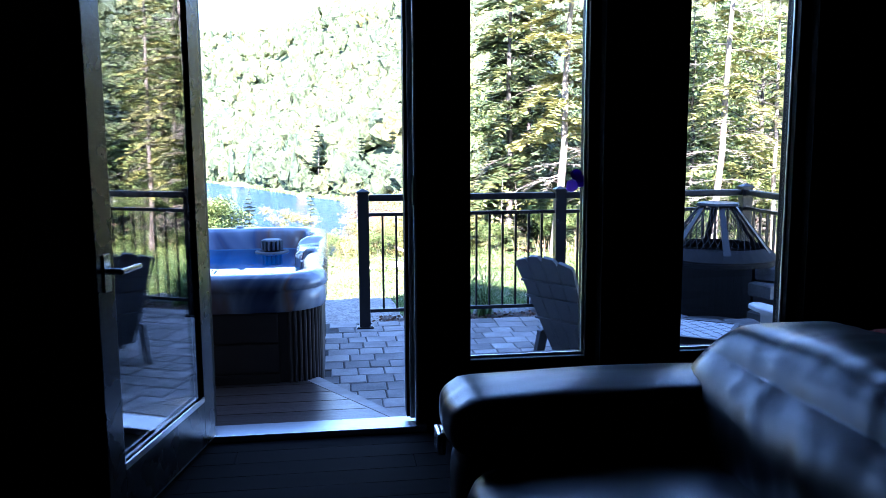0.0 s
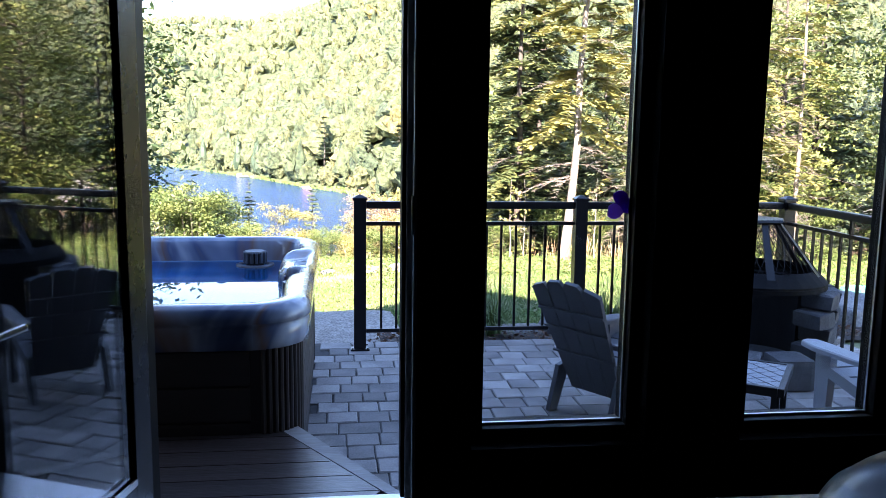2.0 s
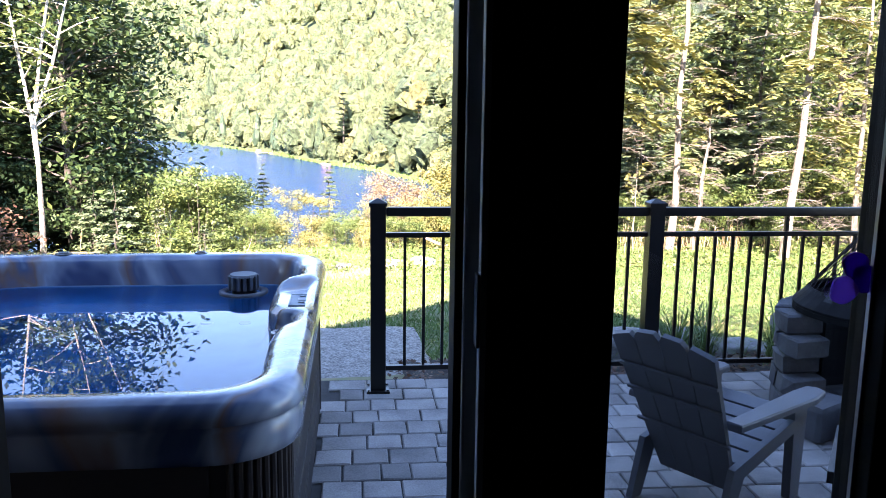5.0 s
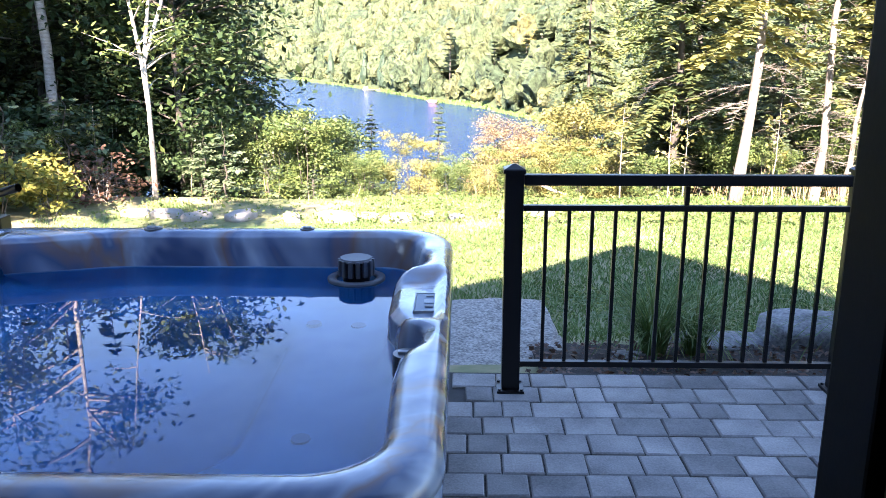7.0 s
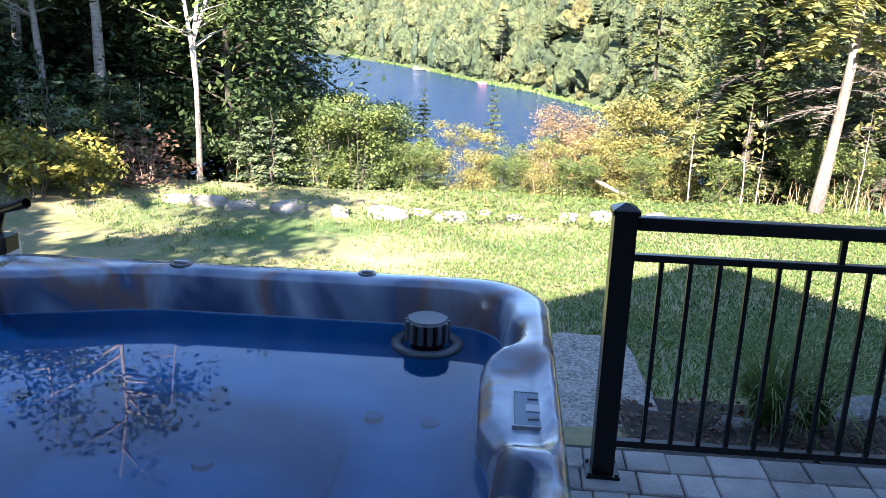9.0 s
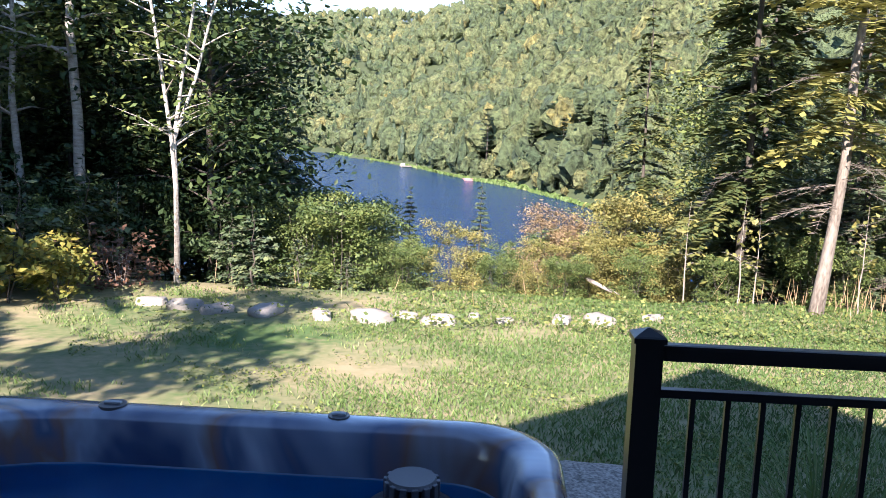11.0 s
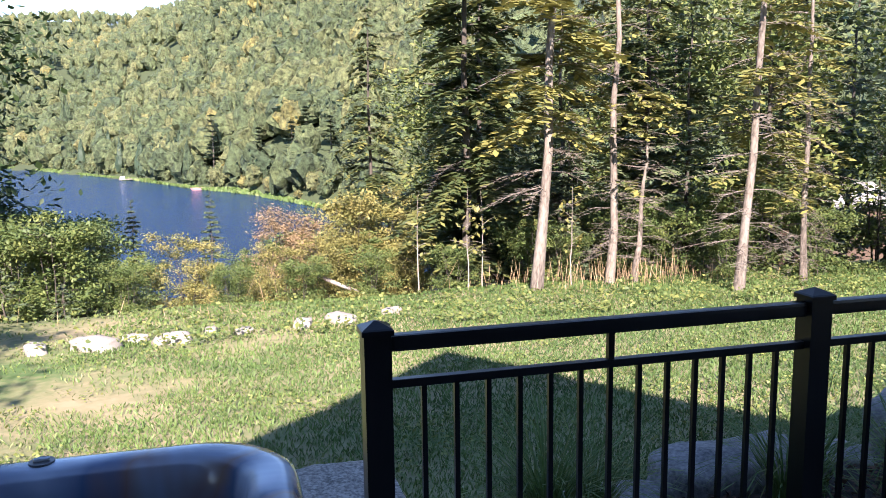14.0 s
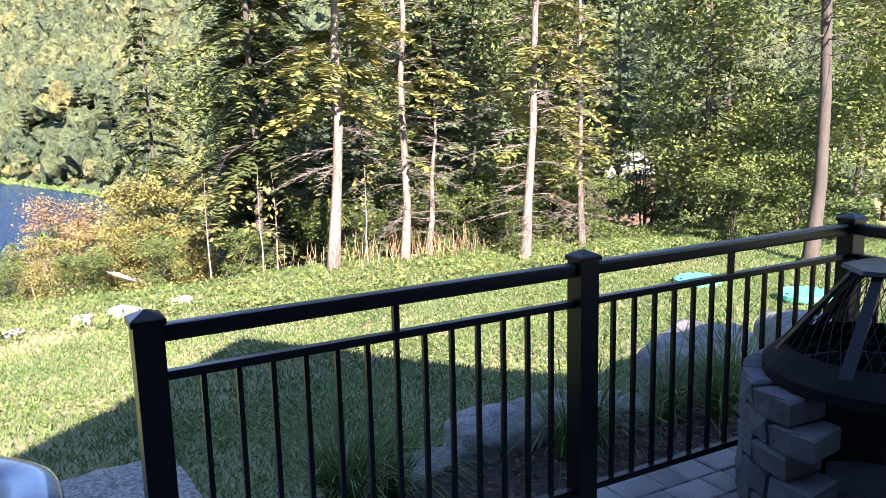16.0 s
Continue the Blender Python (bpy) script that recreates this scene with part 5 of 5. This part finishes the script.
def woods(name, label, x, y, seed, leaves, conifers, size, leaf_k, material):
    """Many small trees as two meshes: ragged crown bodies, and loose leaf clumps round them."""
    rng = np.random.default_rng(seed)
    z = ground_z(x, y)
    C, U, W, T, BV, BF, BT = [], [], [], [], [], [], []
    count = 0
    for i in range(len(x)):
        con = rng.random() < conifers
        h = rng.uniform(*size)
        r = rng.uniform(0.14, 0.19) * h if con else rng.uniform(0.25, 0.40) * h
        k = rng.random()
        t0 = 0.05 + 0.14 * rng.random() if con else (0.16 + 0.46 * rng.random() if k < 0.965 else 0.66 + 0.25 * rng.random())
        o = np.array([x[i], y[i], z[i]])
        lump = lambda p: 1 + 0.20 * np.sin(p[:, 0] * 3.3 + i) * np.cos(p[:, 1] * 3.7 + 2.3 * i) + 0.14 * np.sin(p[:, 2] * 5.1 + 1.7 * i + 3 * p[:, 0])
        def shape(p, f):
            if con:
                w = (p[:, 2] + 1) / 2
                g = r * 1.5 * (1 - w * 0.97)[:, None] * f[:, None]
                return np.concatenate([p[:, :2] * g, (w * h)[:, None]], 1)
            q = p * np.array([r, r, 0.42 * h]) * (lump(p) * f)[:, None]
            q[:, 2] += 0.52 * h
            return q
        iv, jf = ICO_FAR if y[i] > 560 else ICO_NEAR
        body = shape(iv, rng.uniform(0.6, 1.06, len(iv))) + rng.normal(0, 0.07 * r, (len(iv), 3))
        BF.append(jf + count)
        count += len(iv)
        BV.append(body + o)
        BT.append(np.full(len(jf), t0 - 0.03) + rng.normal(0, 0.06, len(jf)))
        m = leaves if y[i] < 330 else (leaves // 2 if y[i] < 560 else leaves // 4)
        p = rng.normal(size=(m, 3))
        p /= np.linalg.norm(p, axis=1)[:, None]
        nrm = p + rng.normal(0, 0.5, (m, 3))
        nrm /= np.linalg.norm(nrm, axis=1)[:, None]
        u = np.cross(nrm, rng.normal(size=(m, 3)))
        u /= np.linalg.norm(u, axis=1)[:, None]
        s = leaf_k * max(r, 0.12 * h) * rng.uniform(0.5, 1.3, (m, 1))
        C.append(shape(p, rng.uniform(0.85, 1.12, m)) + o)
        U.append(u * s * 1.2), W.append(np.cross(nrm, u) * s * 0.9), T.append(t0 + rng.normal(0, 0.08, m))
    crowns = blobs_mesh(name, np.concatenate(BV), np.concatenate(BF), np.concatenate(BT))
    crowns.polygons.foreach_set("use_smooth", np.zeros(len(crowns.polygons), dtype=bool))
    tagged(link(name + "_crowns", crowns, material), label, "woods", kind="stuff")
    ob = link(name, leaves_mesh(name, np.concatenate(C), np.concatenate(U), np.concatenate(W), np.concatenate(T)), material)
    return tagged(ob, label, "woods", kind="stuff")


def scatter_hill():
    rng = np.random.default_rng(5)
    n = 40000
    y = 110 + 900 * rng.random(n) ** 0.75
    x = rng.uniform(-0.42, 0.75, n) * y
    e = y - np.interp(x, SHORE_X, SHORE_Y)
    keep = (ground_z(x, y) > LAKE_Z + 0.3) & (e > 4)
    for px, py in ((-2.6, 243), (9.5, 226), (16.5, 206), (24, 190), (21, 215)):
        keep &= (np.abs(x - px) > 5) | (np.abs(y - py) > 9)
    k = np.flatnonzero(keep)[:8200]
    yn = rng.uniform(120, 330, 3600)
    xn = rng.uniform(-0.1, 0.66, 3600) * yn
    kn = (yn - np.interp(xn, SHORE_X, SHORE_Y) > 4) & (ground_z(xn, yn) > LAKE_Z + 0.3)
    for px, py in ((-2.6, 243), (9.5, 226), (16.5, 206), (24, 190), (21, 215)):
        kn &= (np.abs(xn - px) > 5) | (np.abs(yn - py) > 9)
    x, y = np.concatenate([x[k], xn[kn][:1600]]), np.concatenate([y[k], yn[kn][:1600]])
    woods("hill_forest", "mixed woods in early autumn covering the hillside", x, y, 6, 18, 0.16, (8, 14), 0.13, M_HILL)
    y = rng.uniform(70, 420, 1100)
    x = rng.uniform(0.72, 1.7, 1100) * y
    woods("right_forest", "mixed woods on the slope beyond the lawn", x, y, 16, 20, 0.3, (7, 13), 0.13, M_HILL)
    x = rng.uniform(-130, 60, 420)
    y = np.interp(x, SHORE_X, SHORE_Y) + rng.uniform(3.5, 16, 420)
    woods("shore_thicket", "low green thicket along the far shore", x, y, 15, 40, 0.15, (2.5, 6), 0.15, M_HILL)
    y = rng.uniform(33, 105, 330)
    x = rng.uniform(0.28, 1.5, 330) * y
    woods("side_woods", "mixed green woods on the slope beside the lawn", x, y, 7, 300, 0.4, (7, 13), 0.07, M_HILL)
    y = rng.uniform(21, 80, 170)
    x = rng.uniform(-1.1, -0.37, 170) * y
    # shade-dark leaf colour here too, so the depth of the wood stays dark
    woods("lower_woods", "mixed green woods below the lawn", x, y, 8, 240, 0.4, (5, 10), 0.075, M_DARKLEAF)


scatter_hill()


# ---- far shore ----
def white_pine(x, y, h, seed):
    rng = random.Random(seed)
    V, F, C, U, W, T = [], [], [], [], [], []
    tube(V, F, [(0, 0, 0), (0.1, 0, h * 0.5), (0, 0, h)], [0.3, 0.2, 0.03], 6)
    z = 0.12 * h
    while z < h:
        w = z / h
        L0 = h * 0.30 * (1 - w) ** 0.7
        for k in range(7):
            a = rng.uniform(0, 6.283)
            L = L0 * rng.uniform(0.6, 1.1)
            d = Vector((math.cos(a), math.sin(a), 0.12))
            for j in range(6):
                s = (j + 1) / 6
                C.append(Vector((0, 0, z)) + d * L * s + Vector((rng.gauss(0, 0.3), rng.gauss(0, 0.3), rng.gauss(0, 0.12))))
                U.append(d * 0.55 * rng.uniform(0.7, 1.3))
                W.append(Vector((-d.y, d.x, rng.uniform(-0.2, 0.2))) * 0.5)
                T.append(rng.uniform(0.2, 0.5))
        z += h * 0.085
    return plant("white_pine", (V, F, C, U, W, T), M_DARKBARK, M_FIR, at(x, y), "layered white pine on the far shore", "pine", "pines on the far shore")


for x, y, h, k in ((-2.6, 243, 17.5, 1), (9.5, 226, 11, 2), (16.5, 206, 12, 3), (24, 190, 13, 5), (21, 215, 10, 6)):
    white_pine(x, y, h, k)


def dark_spires():
    rng = np.random.default_rng(9)
    x = np.concatenate([rng.uniform(-27, -10, 16), rng.uniform(-60, -34, 8)])
    y = np.interp(x, SHORE_X, SHORE_Y) + rng.uniform(5, 14, len(x))
    woods("shore_firs", "dark pointed firs along the far shore", x, y, 10, 120, 1.0, (8, 14), 0.16, M_FIR)


dark_spires()


def shore_reeds():
    """Pale grass along the far waterline."""
    rng = np.random.default_rng(12)
    n = 4200
    x = rng.uniform(-130, 30, n)
    y = np.interp(x, SHORE_X, SHORE_Y) + rng.uniform(-1.0, 3.5, n) * (1 + 0.6 * fbm(x, x * 0.3, 0.12))
    z = np.maximum(ground_z(x, y), LAKE_Z)
    c = np.stack([x, y, z + 0.35], 1)
    u = np.stack([rng.normal(0, 0.1, n), rng.normal(0, 0.1, n), np.full(n, 0.4)], 1)
    a = rng.uniform(0, 3.14, n)
    v = np.stack([np.cos(a), np.sin(a), 0 * a], 1) * 0.4
    tagged(link("shore_reeds", leaves_mesh("shore_reeds", c, u, v, rng.uniform(0.2, 0.6, n)), M_GRASS), "pale reeds along the far shore", "reeds", kind="stuff")


shore_reeds()
dk = thing("dock", pose(-30, 287.5, LAKE_Z, 0, 0, 20), "small grey wooden dock on the far shore", "dock")
part("platform", boxes(((-3.2, -1.2, 0.35), (3.2, 1.2, 0.55))), M_DEADWOOD, dk)
for x in (-2.9, 2.9):
    for y in (-1.0, 1.0):
        part("pile", boxes(((x - 0.1, y - 0.1, -1.0), (x + 0.1, y + 0.1, 1.0))), M_DEADWOOD, dk)
part("bench", boxes(((-2.8, 0.2, 0.56), (-1.4, 0.8, 1.4)), bevel=0.05), M_PALEPLASTIC, dk)
bt = thing("rowing_boat", pose(-6.9, 235.5, LAKE_Z - 0.1, 0, 0, 15), "pink rowing boat moored by the far shore", "boat")
PINK = mat("faded_pink_hull", (0.45, 0.26, 0.26), 0.5, (0.4, 0.22, 0.22), 2, 20, 0.05)
hull = lambda k, z: [(2.4 * math.cos(a) * k, 0.7 * math.sin(a) * k * (1 - 0.25 * math.cos(a)), z) for a in np.linspace(0, 2 * math.pi, 24, endpoint=False)]
part("hull", loft([hull(0.7, 0), hull(1.0, 0.75), hull(0.93, 0.75), hull(0.66, 0.2)], caps=(True, True)), PINK, bt)
part("thwart", boxes(((-0.2, -0.6, 0.5), (0.2, 0.6, 0.56))), M_DEADWOOD, bt)


def cottage(x, y, w, turn, label):
    h = thing("cottage", at(x, y, turn, 0.2), label, "house", "cottages in the woods")
    part("wall", boxes(((-w, -w * 0.6, 0), (w, w * 0.6, 2.8))), M_SIDING, h)
    part("roof", loft([[(-w * 1.12, -w * 0.75, 2.75), (-w * 1.12, 0, 2.8 + w * 0.45), (-w * 1.12, w * 0.75, 2.75)], [(w * 1.12, -w * 0.75, 2.75), (w * 1.12, 0, 2.8 + w * 0.45), (w * 1.12, w * 0.75, 2.75)]], caps=(True, True)), mat("pale_metal_roof", (0.26, 0.25, 0.235), 0.7, (0.2, 0.19, 0.18), 1, 8, 0.1), h, "pale sheet roof")
    for dx in (-0.5, 0.5):
        part("window", boxes(((dx * w - 0.5, -w * 0.6 - 0.04, 1.0), (dx * w + 0.5, -w * 0.6 - 0.005, 2.1))), M_METAL, h)


cottage(17.0, 27.0, 1.6, 30, "small cottage with a pale roof among trees")
cottage(26.5, 31.5, 2.0, 10, "small cottage with a pale roof among trees")
cottage(26.0, 262, 4.0, 10, "brown cottage with a pale roof on the far shore")


# ---- lawn, bed and stones ----
def stone(name, m, size, material, label, seed, flat=0.0, group="", cuts=9):
    bm = bmesh.new()
    bmesh.ops.create_cube(bm, size=2)
    bmesh.ops.subdivide_edges(bm, edges=bm.edges[:], cuts=cuts, use_grid_fill=True)
    o = Vector((seed * 3.7, seed * 1.9, seed))
    for v in bm.verts:
        p = v.co.copy()
        s = p.normalized()
        p = p.lerp(s * 1.25, 0.5 if not flat else 0.18)
        d = 0.16 * noise.noise(s * 1.6 + o) + 0.06 * noise.noise(s * 4.5 + o) + 0.03 * noise.noise(s * 11 + o)
        p *= 1 + d * (1 if not flat else 0.55)
        v.co = Vector((p.x * size[0], p.y * size[1], p.z * size[2]))
    ob = part(name, bm, material, smooth=True)
    ob.matrix_basis = m
    return tagged(ob, label, "stone", group)


stone("stone_slab", pose(0.72, 4.36, -0.215, 0, 1, 3), (0.50, 0.86, 0.085), M_SLAB, "flat grey granite step slab beside the patio", 3, 0.7, cuts=14)
for k, (x, y, z, s, a) in enumerate(((2.20, 4.42, -0.25, (0.25, 0.16, 0.13), 10), (2.98, 4.50, -0.22, (0.48, 0.22, 0.21), 8), (3.68, 4.62, -0.25, (0.22, 0.18, 0.12), -15), (4.55, 4.66, -0.16, (0.52, 0.30, 0.29), 25), (5.7, 4.6, -0.2, (0.45, 0.3, 0.24), 80), (1.58, 4.05, -0.16, (0.12, 0.09, 0.06), 0))):
    stone("boulder", pose(x, y, z, 0, 0, a), s, M_ROCK, "grey field boulder edging the planting bed", k + 5, group="bed boulders")
for k, (x, y, s) in enumerate(((-3.75, 11.2, 0.3), (-3.25, 11.0, 0.27), (-2.6, 11.0, 0.33), (-1.85, 10.9, 0.24), (-1.2, 10.85, 0.36), (-0.35, 11.05, 0.3), (0.5, 11.2, 0.16), (1.25, 11.3, 0.24), (1.75, 11.35, 0.28), (-0.8, 11.3, 0.2), (-4.3, 11.4, 0.26), (2.5, 11.7, 0.2), (0.1, 11.5, 0.15))):
    stone("edge_stone", pose(x, y, float(ground_z(x, y)) + 0.02, 0, 0, 37 * k), (s * 0.72, s * 0.45, s * 0.30), M_PALEROCK, "pale field stone along the lawn edge", k + 20, group="lawn edge stones", cuts=6)
bed = bmesh.new()
bmesh.ops.create_grid(bed, x_segments=60, y_segments=12, size=1, matrix=Matrix.Translation((3.2, 3.95, 0)) @ Matrix.Diagonal((2.2, 0.5, 1, 1)))
for v in bed.verts:
    v.co.z = float(ground_z(v.co.x, v.co.y)) + 0.03 + 0.03 * noise.noise(v.co * 7) + 0.02 * noise.noise(v.co * 23)
tagged(part("mulch_bed", bed, M_BARKMULCH, smooth=True), "dark bark mulch in the planting bed", "mulch", kind="structure")


def lily(m, seed, n=130, L=0.55, label="clump of arching day lily leaves behind the railing"):
    rng = random.Random(seed)
    C, U, W, T = [], [], [], []
    for k in range(n):
        a = rng.uniform(0, 6.283)
        d = Vector((math.cos(a), math.sin(a), 0))
        lean = rng.uniform(0.15, 0.75)
        l0 = L * rng.uniform(0.6, 1.15)
        p = d * rng.uniform(0, 0.07)
        t = rng.uniform(0.2, 0.7)
        el = radians(90 - 25 * lean)
        side = Vector((-d.y, d.x, 0)) * 0.007
        for j in range(5):
            st = (d * math.cos(el) + Vector((0, 0, math.sin(el)))) * l0 / 5
            C.append(p + st * 0.5), U.append(st * 0.56), W.append(side * (1 - 0.15 * j)), T.append(t)
            p = p + st
            el -= radians(6 + 34 * lean)
    ob = link("lily_clump", leaves_mesh("lily_clump", np.array(C), np.array(U), np.array(W), np.array(T)), M_LILY)
    ob.matrix_basis = m
    return tagged(ob, label, "plant", "lily clumps")


for k, (x, y, n, L) in enumerate(((1.72, 4.1, 260, 0.8), (1.98, 4.15, 160, 0.65), (2.95, 4.05, 150, 0.8), (3.2, 4.15, 110, 0.75), (3.95, 3.95, 170, 0.85), (4.35, 4.2, 150, 0.8), (3.75, 4.15, 120, 0.7))):
    lily(pose(x, y, float(ground_z(x, y)), 0, 0, 50 * k), 30 + k, n, L)


def lawn_stuff():
    """Short grass, longer tufts and broad weeds on the lawn; thin where the soil is dry."""
    rng = np.random.default_rng(21)
    def dry(x, y):
        # drier leftwards; rightwards the tint also holds the shaded lawn's dark green
        return fbm(x * 1.0 + 3, y, 1.4) + 0.5 * fbm(x + 9, y + 4, 4.1) + np.clip((0.3 - x) * 0.45, -1.3, 1.2)
    n = 190000
    y = 3.9 + 9.6 * rng.random(n) ** 0.8
    x = rng.uniform(-0.62, 1.42, n) * (y + 0.2) + 0.2
    keep = (dry(x, y) < rng.uniform(-0.2, 1.1, n)) & ~((x < 1.25) & (y < 5.3)) & ~((x > 1.2) & (x < 5.4) & (y < 4.5))
    x, y = x[keep], y[keep]
    n = len(x)
    h = rng.uniform(0.014, 0.034, n)
    c = np.stack([x, y, ground_z(x, y) + h * 0.8], 1)
    lean = rng.normal(0, 0.5, (n, 2))
    u = np.stack([lean[:, 0] * h, lean[:, 1] * h, h], 1)
    a = rng.uniform(0, 6.283, n)
    w = rng.uniform(0.003, 0.006, n) * (0.7 + y / 10)
    v = np.stack([np.cos(a) * w, np.sin(a) * w, 0 * a], 1)
    t = 0.36 + 0.17 * dry(x, y) + rng.normal(0, 0.13, n)
    tagged(link("lawn_grass", leaves_mesh("lawn_grass", c, u, v, t), M_GRASS), "short green lawn grass with dry straw patches", "grass", kind="stuff")
    # broad low weeds, thick along the far edge
    n = 52000
    y = np.where(rng.random(n) < 0.27, rng.uniform(10.6, 13.2, n), rng.uniform(4.6, 11, n))
    x = rng.uniform(-0.5, 0.95, n) * y + 0.3
    edge = y > 10.6
    keep = np.where(edge, ((x > -1.0) | (rng.random(n) < 0.25)) & (fbm(x * 2, y * 3, 1.6) > -0.75 + rng.random(n)), fbm(x + 2, y, 1.9) + 0.12 * np.clip(x, 0, 4) > 0.1 + 0.5 * rng.random(n)) & ~((x > 1.2) & (x < 5.4) & (y < 4.6))
    x, y, edge = x[keep], y[keep], edge[keep]
    n = len(x)
    h = np.where(edge, rng.uniform(0.01, 0.15, n), rng.uniform(0.015, 0.05, n))
    s = np.where(edge, rng.uniform(0.012, 0.036, n), rng.uniform(0.01, 0.02, n))[:, None]
    u, v = rand_axes(rng, n, 1.0, 0.7, 0.6)
    tagged(link("ground_weeds", leaves_mesh("ground_weeds", np.stack([x, y, ground_z(x, y) + h], 1), u * s, v * s, rng.uniform(0.3, 0.9, n)), M_MAPLE), "broad-leaved weeds along the lawn edge", "weeds", kind="stuff")
    # tall dry stalks below the trees
    n = 420
    x = np.concatenate([rng.normal(6.6, 0.9, n - 60), rng.uniform(-4, 10, 60)])
    y = rng.uniform(12.2, 13.8, n)
    h = rng.uniform(0.08, 0.36, n) * rng.uniform(0.5, 1.0, n)
    lean = rng.normal(0, 0.18, (n, 2))
    u = np.stack([lean[:, 0] * h, lean[:, 1] * h, h], 1)
    a = rng.uniform(0, 6.283, n)
    v = np.stack([np.cos(a), np.sin(a), 0 * a], 1) * 0.0045
    tagged(link("dry_stalks", leaves_mesh("dry_stalks", np.stack([x, y, ground_z(x, y) + h], 1), u, v, rng.uniform(0.75, 1.0, n)), M_TAN), "tall dry yellow stalks at the wood's edge", "stalks", kind="stuff")


lawn_stuff()
def leaf_litter():
    """Fallen leaves and bark chips on the bed and the patio edge."""
    rng = np.random.default_rng(41)
    n = 2600
    x, y = rng.uniform(0.9, 5.3, n), rng.uniform(3.5, 4.45, n)
    u, v = rand_axes(rng, n, 1.0, 0.6, 0.8)
    s = rng.uniform(0.008, 0.026, n)[:, None]
    tagged(link("leaf_litter", leaves_mesh("leaf_litter", np.stack([x, y, ground_z(x, y) + rng.uniform(0.035, 0.06, n)], 1), u * s, v * s, rng.uniform(0.0, 0.55, n)), M_BROWN), "dry brown leaves and bark chips on the bed", "leaf litter", kind="stuff")


leaf_litter()
LID = mat("green_plastic_lid", (0.10, 0.42, 0.32), 0.5, (0.08, 0.36, 0.28), 6, 80, 0.05)
for x, y in ((8.25, 8.25), (8.3, 6.7)):
    t = thing("septic_lid", pose(x, y, float(ground_z(x, y)) + 0.02), "round green plastic septic tank lid in the lawn", "lid", "septic lids")
    part("cover", loft([[(r * math.cos(a), r * math.sin(a), z) for a in np.linspace(0, 2 * math.pi, 32, endpoint=False)] for r, z in ((0.30, 0.0), (0.30, 0.05), (0.27, 0.07), (0.23, 0.066))], caps=(True, True)), LID, t)
    for k in range(6):
        bm = bmesh.new()
        cyl(bm, (0.26 * math.cos(k), 0.26 * math.sin(k), 0.068), 0.014, 0.014, 0.012, 6)
        part("bolt", bm, M_METAL, t)


def log(p, q, r, label):
    V, F = [], []
    a, b = Vector(p), Vector(q)
    tube(V, F, [a, a.lerp(b, 0.35) + Vector((0, 0, 0.02)), a.lerp(b, 0.7), b], [r, r * 0.9, r * 0.75, r * 0.5], 8)
    tagged(link("fallen_log", tubes_mesh("fallen_log", V, F), M_DEADWOOD), label, "log", "fallen logs")


log((1.45, 15.6, -0.75), (2.35, 14.6, -1.05), 0.035, "pale fallen log among the shrubs")
log((1.65, 15.6, -0.85), (2.5, 14.7, -1.1), 0.03, "pale fallen log among the shrubs")

# a tree beside the house, whose shade falls on the lawn
plant("maple", broadleaf(R, 7.2, 1.5, 3.4, 2600, 0.10, tint0=0.45, clumps=40), M_DARKBARK, M_MAPLE, pose(-4.9, 0.6, -0.1), "leafy maple standing beside the house", "tree")


# ---- floor planks and patio pavers ----
def floor_planks():
    me = []
    for L in (1.1, 1.5, 1.9):
        bm = boxes(((0, 0.0015, -0.012), (L - 0.002, 0.1185, 0.0)))
        m = bpy.data.meshes.new("plank")
        bm.to_mesh(m)
        bm.free()
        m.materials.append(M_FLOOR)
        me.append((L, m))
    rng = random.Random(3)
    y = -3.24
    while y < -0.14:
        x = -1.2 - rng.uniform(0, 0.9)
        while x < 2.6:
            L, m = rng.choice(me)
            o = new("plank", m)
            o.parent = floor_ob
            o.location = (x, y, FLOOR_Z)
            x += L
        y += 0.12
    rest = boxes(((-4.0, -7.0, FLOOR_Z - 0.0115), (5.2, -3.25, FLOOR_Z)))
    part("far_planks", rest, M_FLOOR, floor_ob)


floor_planks()


def patio():
    base = tagged(part("patio", boxes(((0.42, 0.09, -0.12), (4.6, 3.56, -0.014))), M_JOINT), "grey concrete paver patio in running bond", "patio", kind="structure")
    rng = random.Random(8)
    shapes = []
    for w in (0.178, 0.178, 0.14, 0.232):
        for k in range(3):
            hx, hy = w / 2 - 0.003, 0.1715 / 2 - 0.003
            ch = 0.006
            j = lambda a: a + rng.uniform(-0.0025, 0.0025)
            c = [(-hx, -hy), (hx, -hy), (hx, hy), (-hx, hy)]
            c = [(j(a), j(b)) for a, b in c]
            bm = loft([[(a, b, -0.045) for a, b in c], [(a, b, -ch) for a, b in c], [(a * (1 - ch / hx), b * (1 - ch / hy), rng.uniform(-0.0012, 0.0012)) for a, b in c]], caps=(False, True))
            me = bpy.data.meshes.new("paver")
            bm.to_mesh(me)
            bm.free()
            me.materials.append(M_PAVER)
            shapes.append((w, me))
    row, y, V, F = 0, 3.52 - 0.086, [], []
    while y > 0.12:
        x = 0.535 + (0.0 if y > 1.0 else 0.02) - rng.uniform(0.0, 0.17)
        while x < 4.55:
            w, me = rng.choice(shapes)
            if x + w / 2 > 0.50 and not (y < 0.95 and x < 0.97 - (y - 0.1) * 0.62):
                o = new("paver", me)
                o.parent = base
                o.matrix_basis = pose(x + w / 2, y, rng.uniform(-0.0035, 0.0025), rng.uniform(-0.5, 0.5), rng.uniform(-0.5, 0.5), rng.choice((0, 180)) + rng.uniform(-0.5, 0.5))
            x += w
        y -= 0.1735
        row += 1


patio()
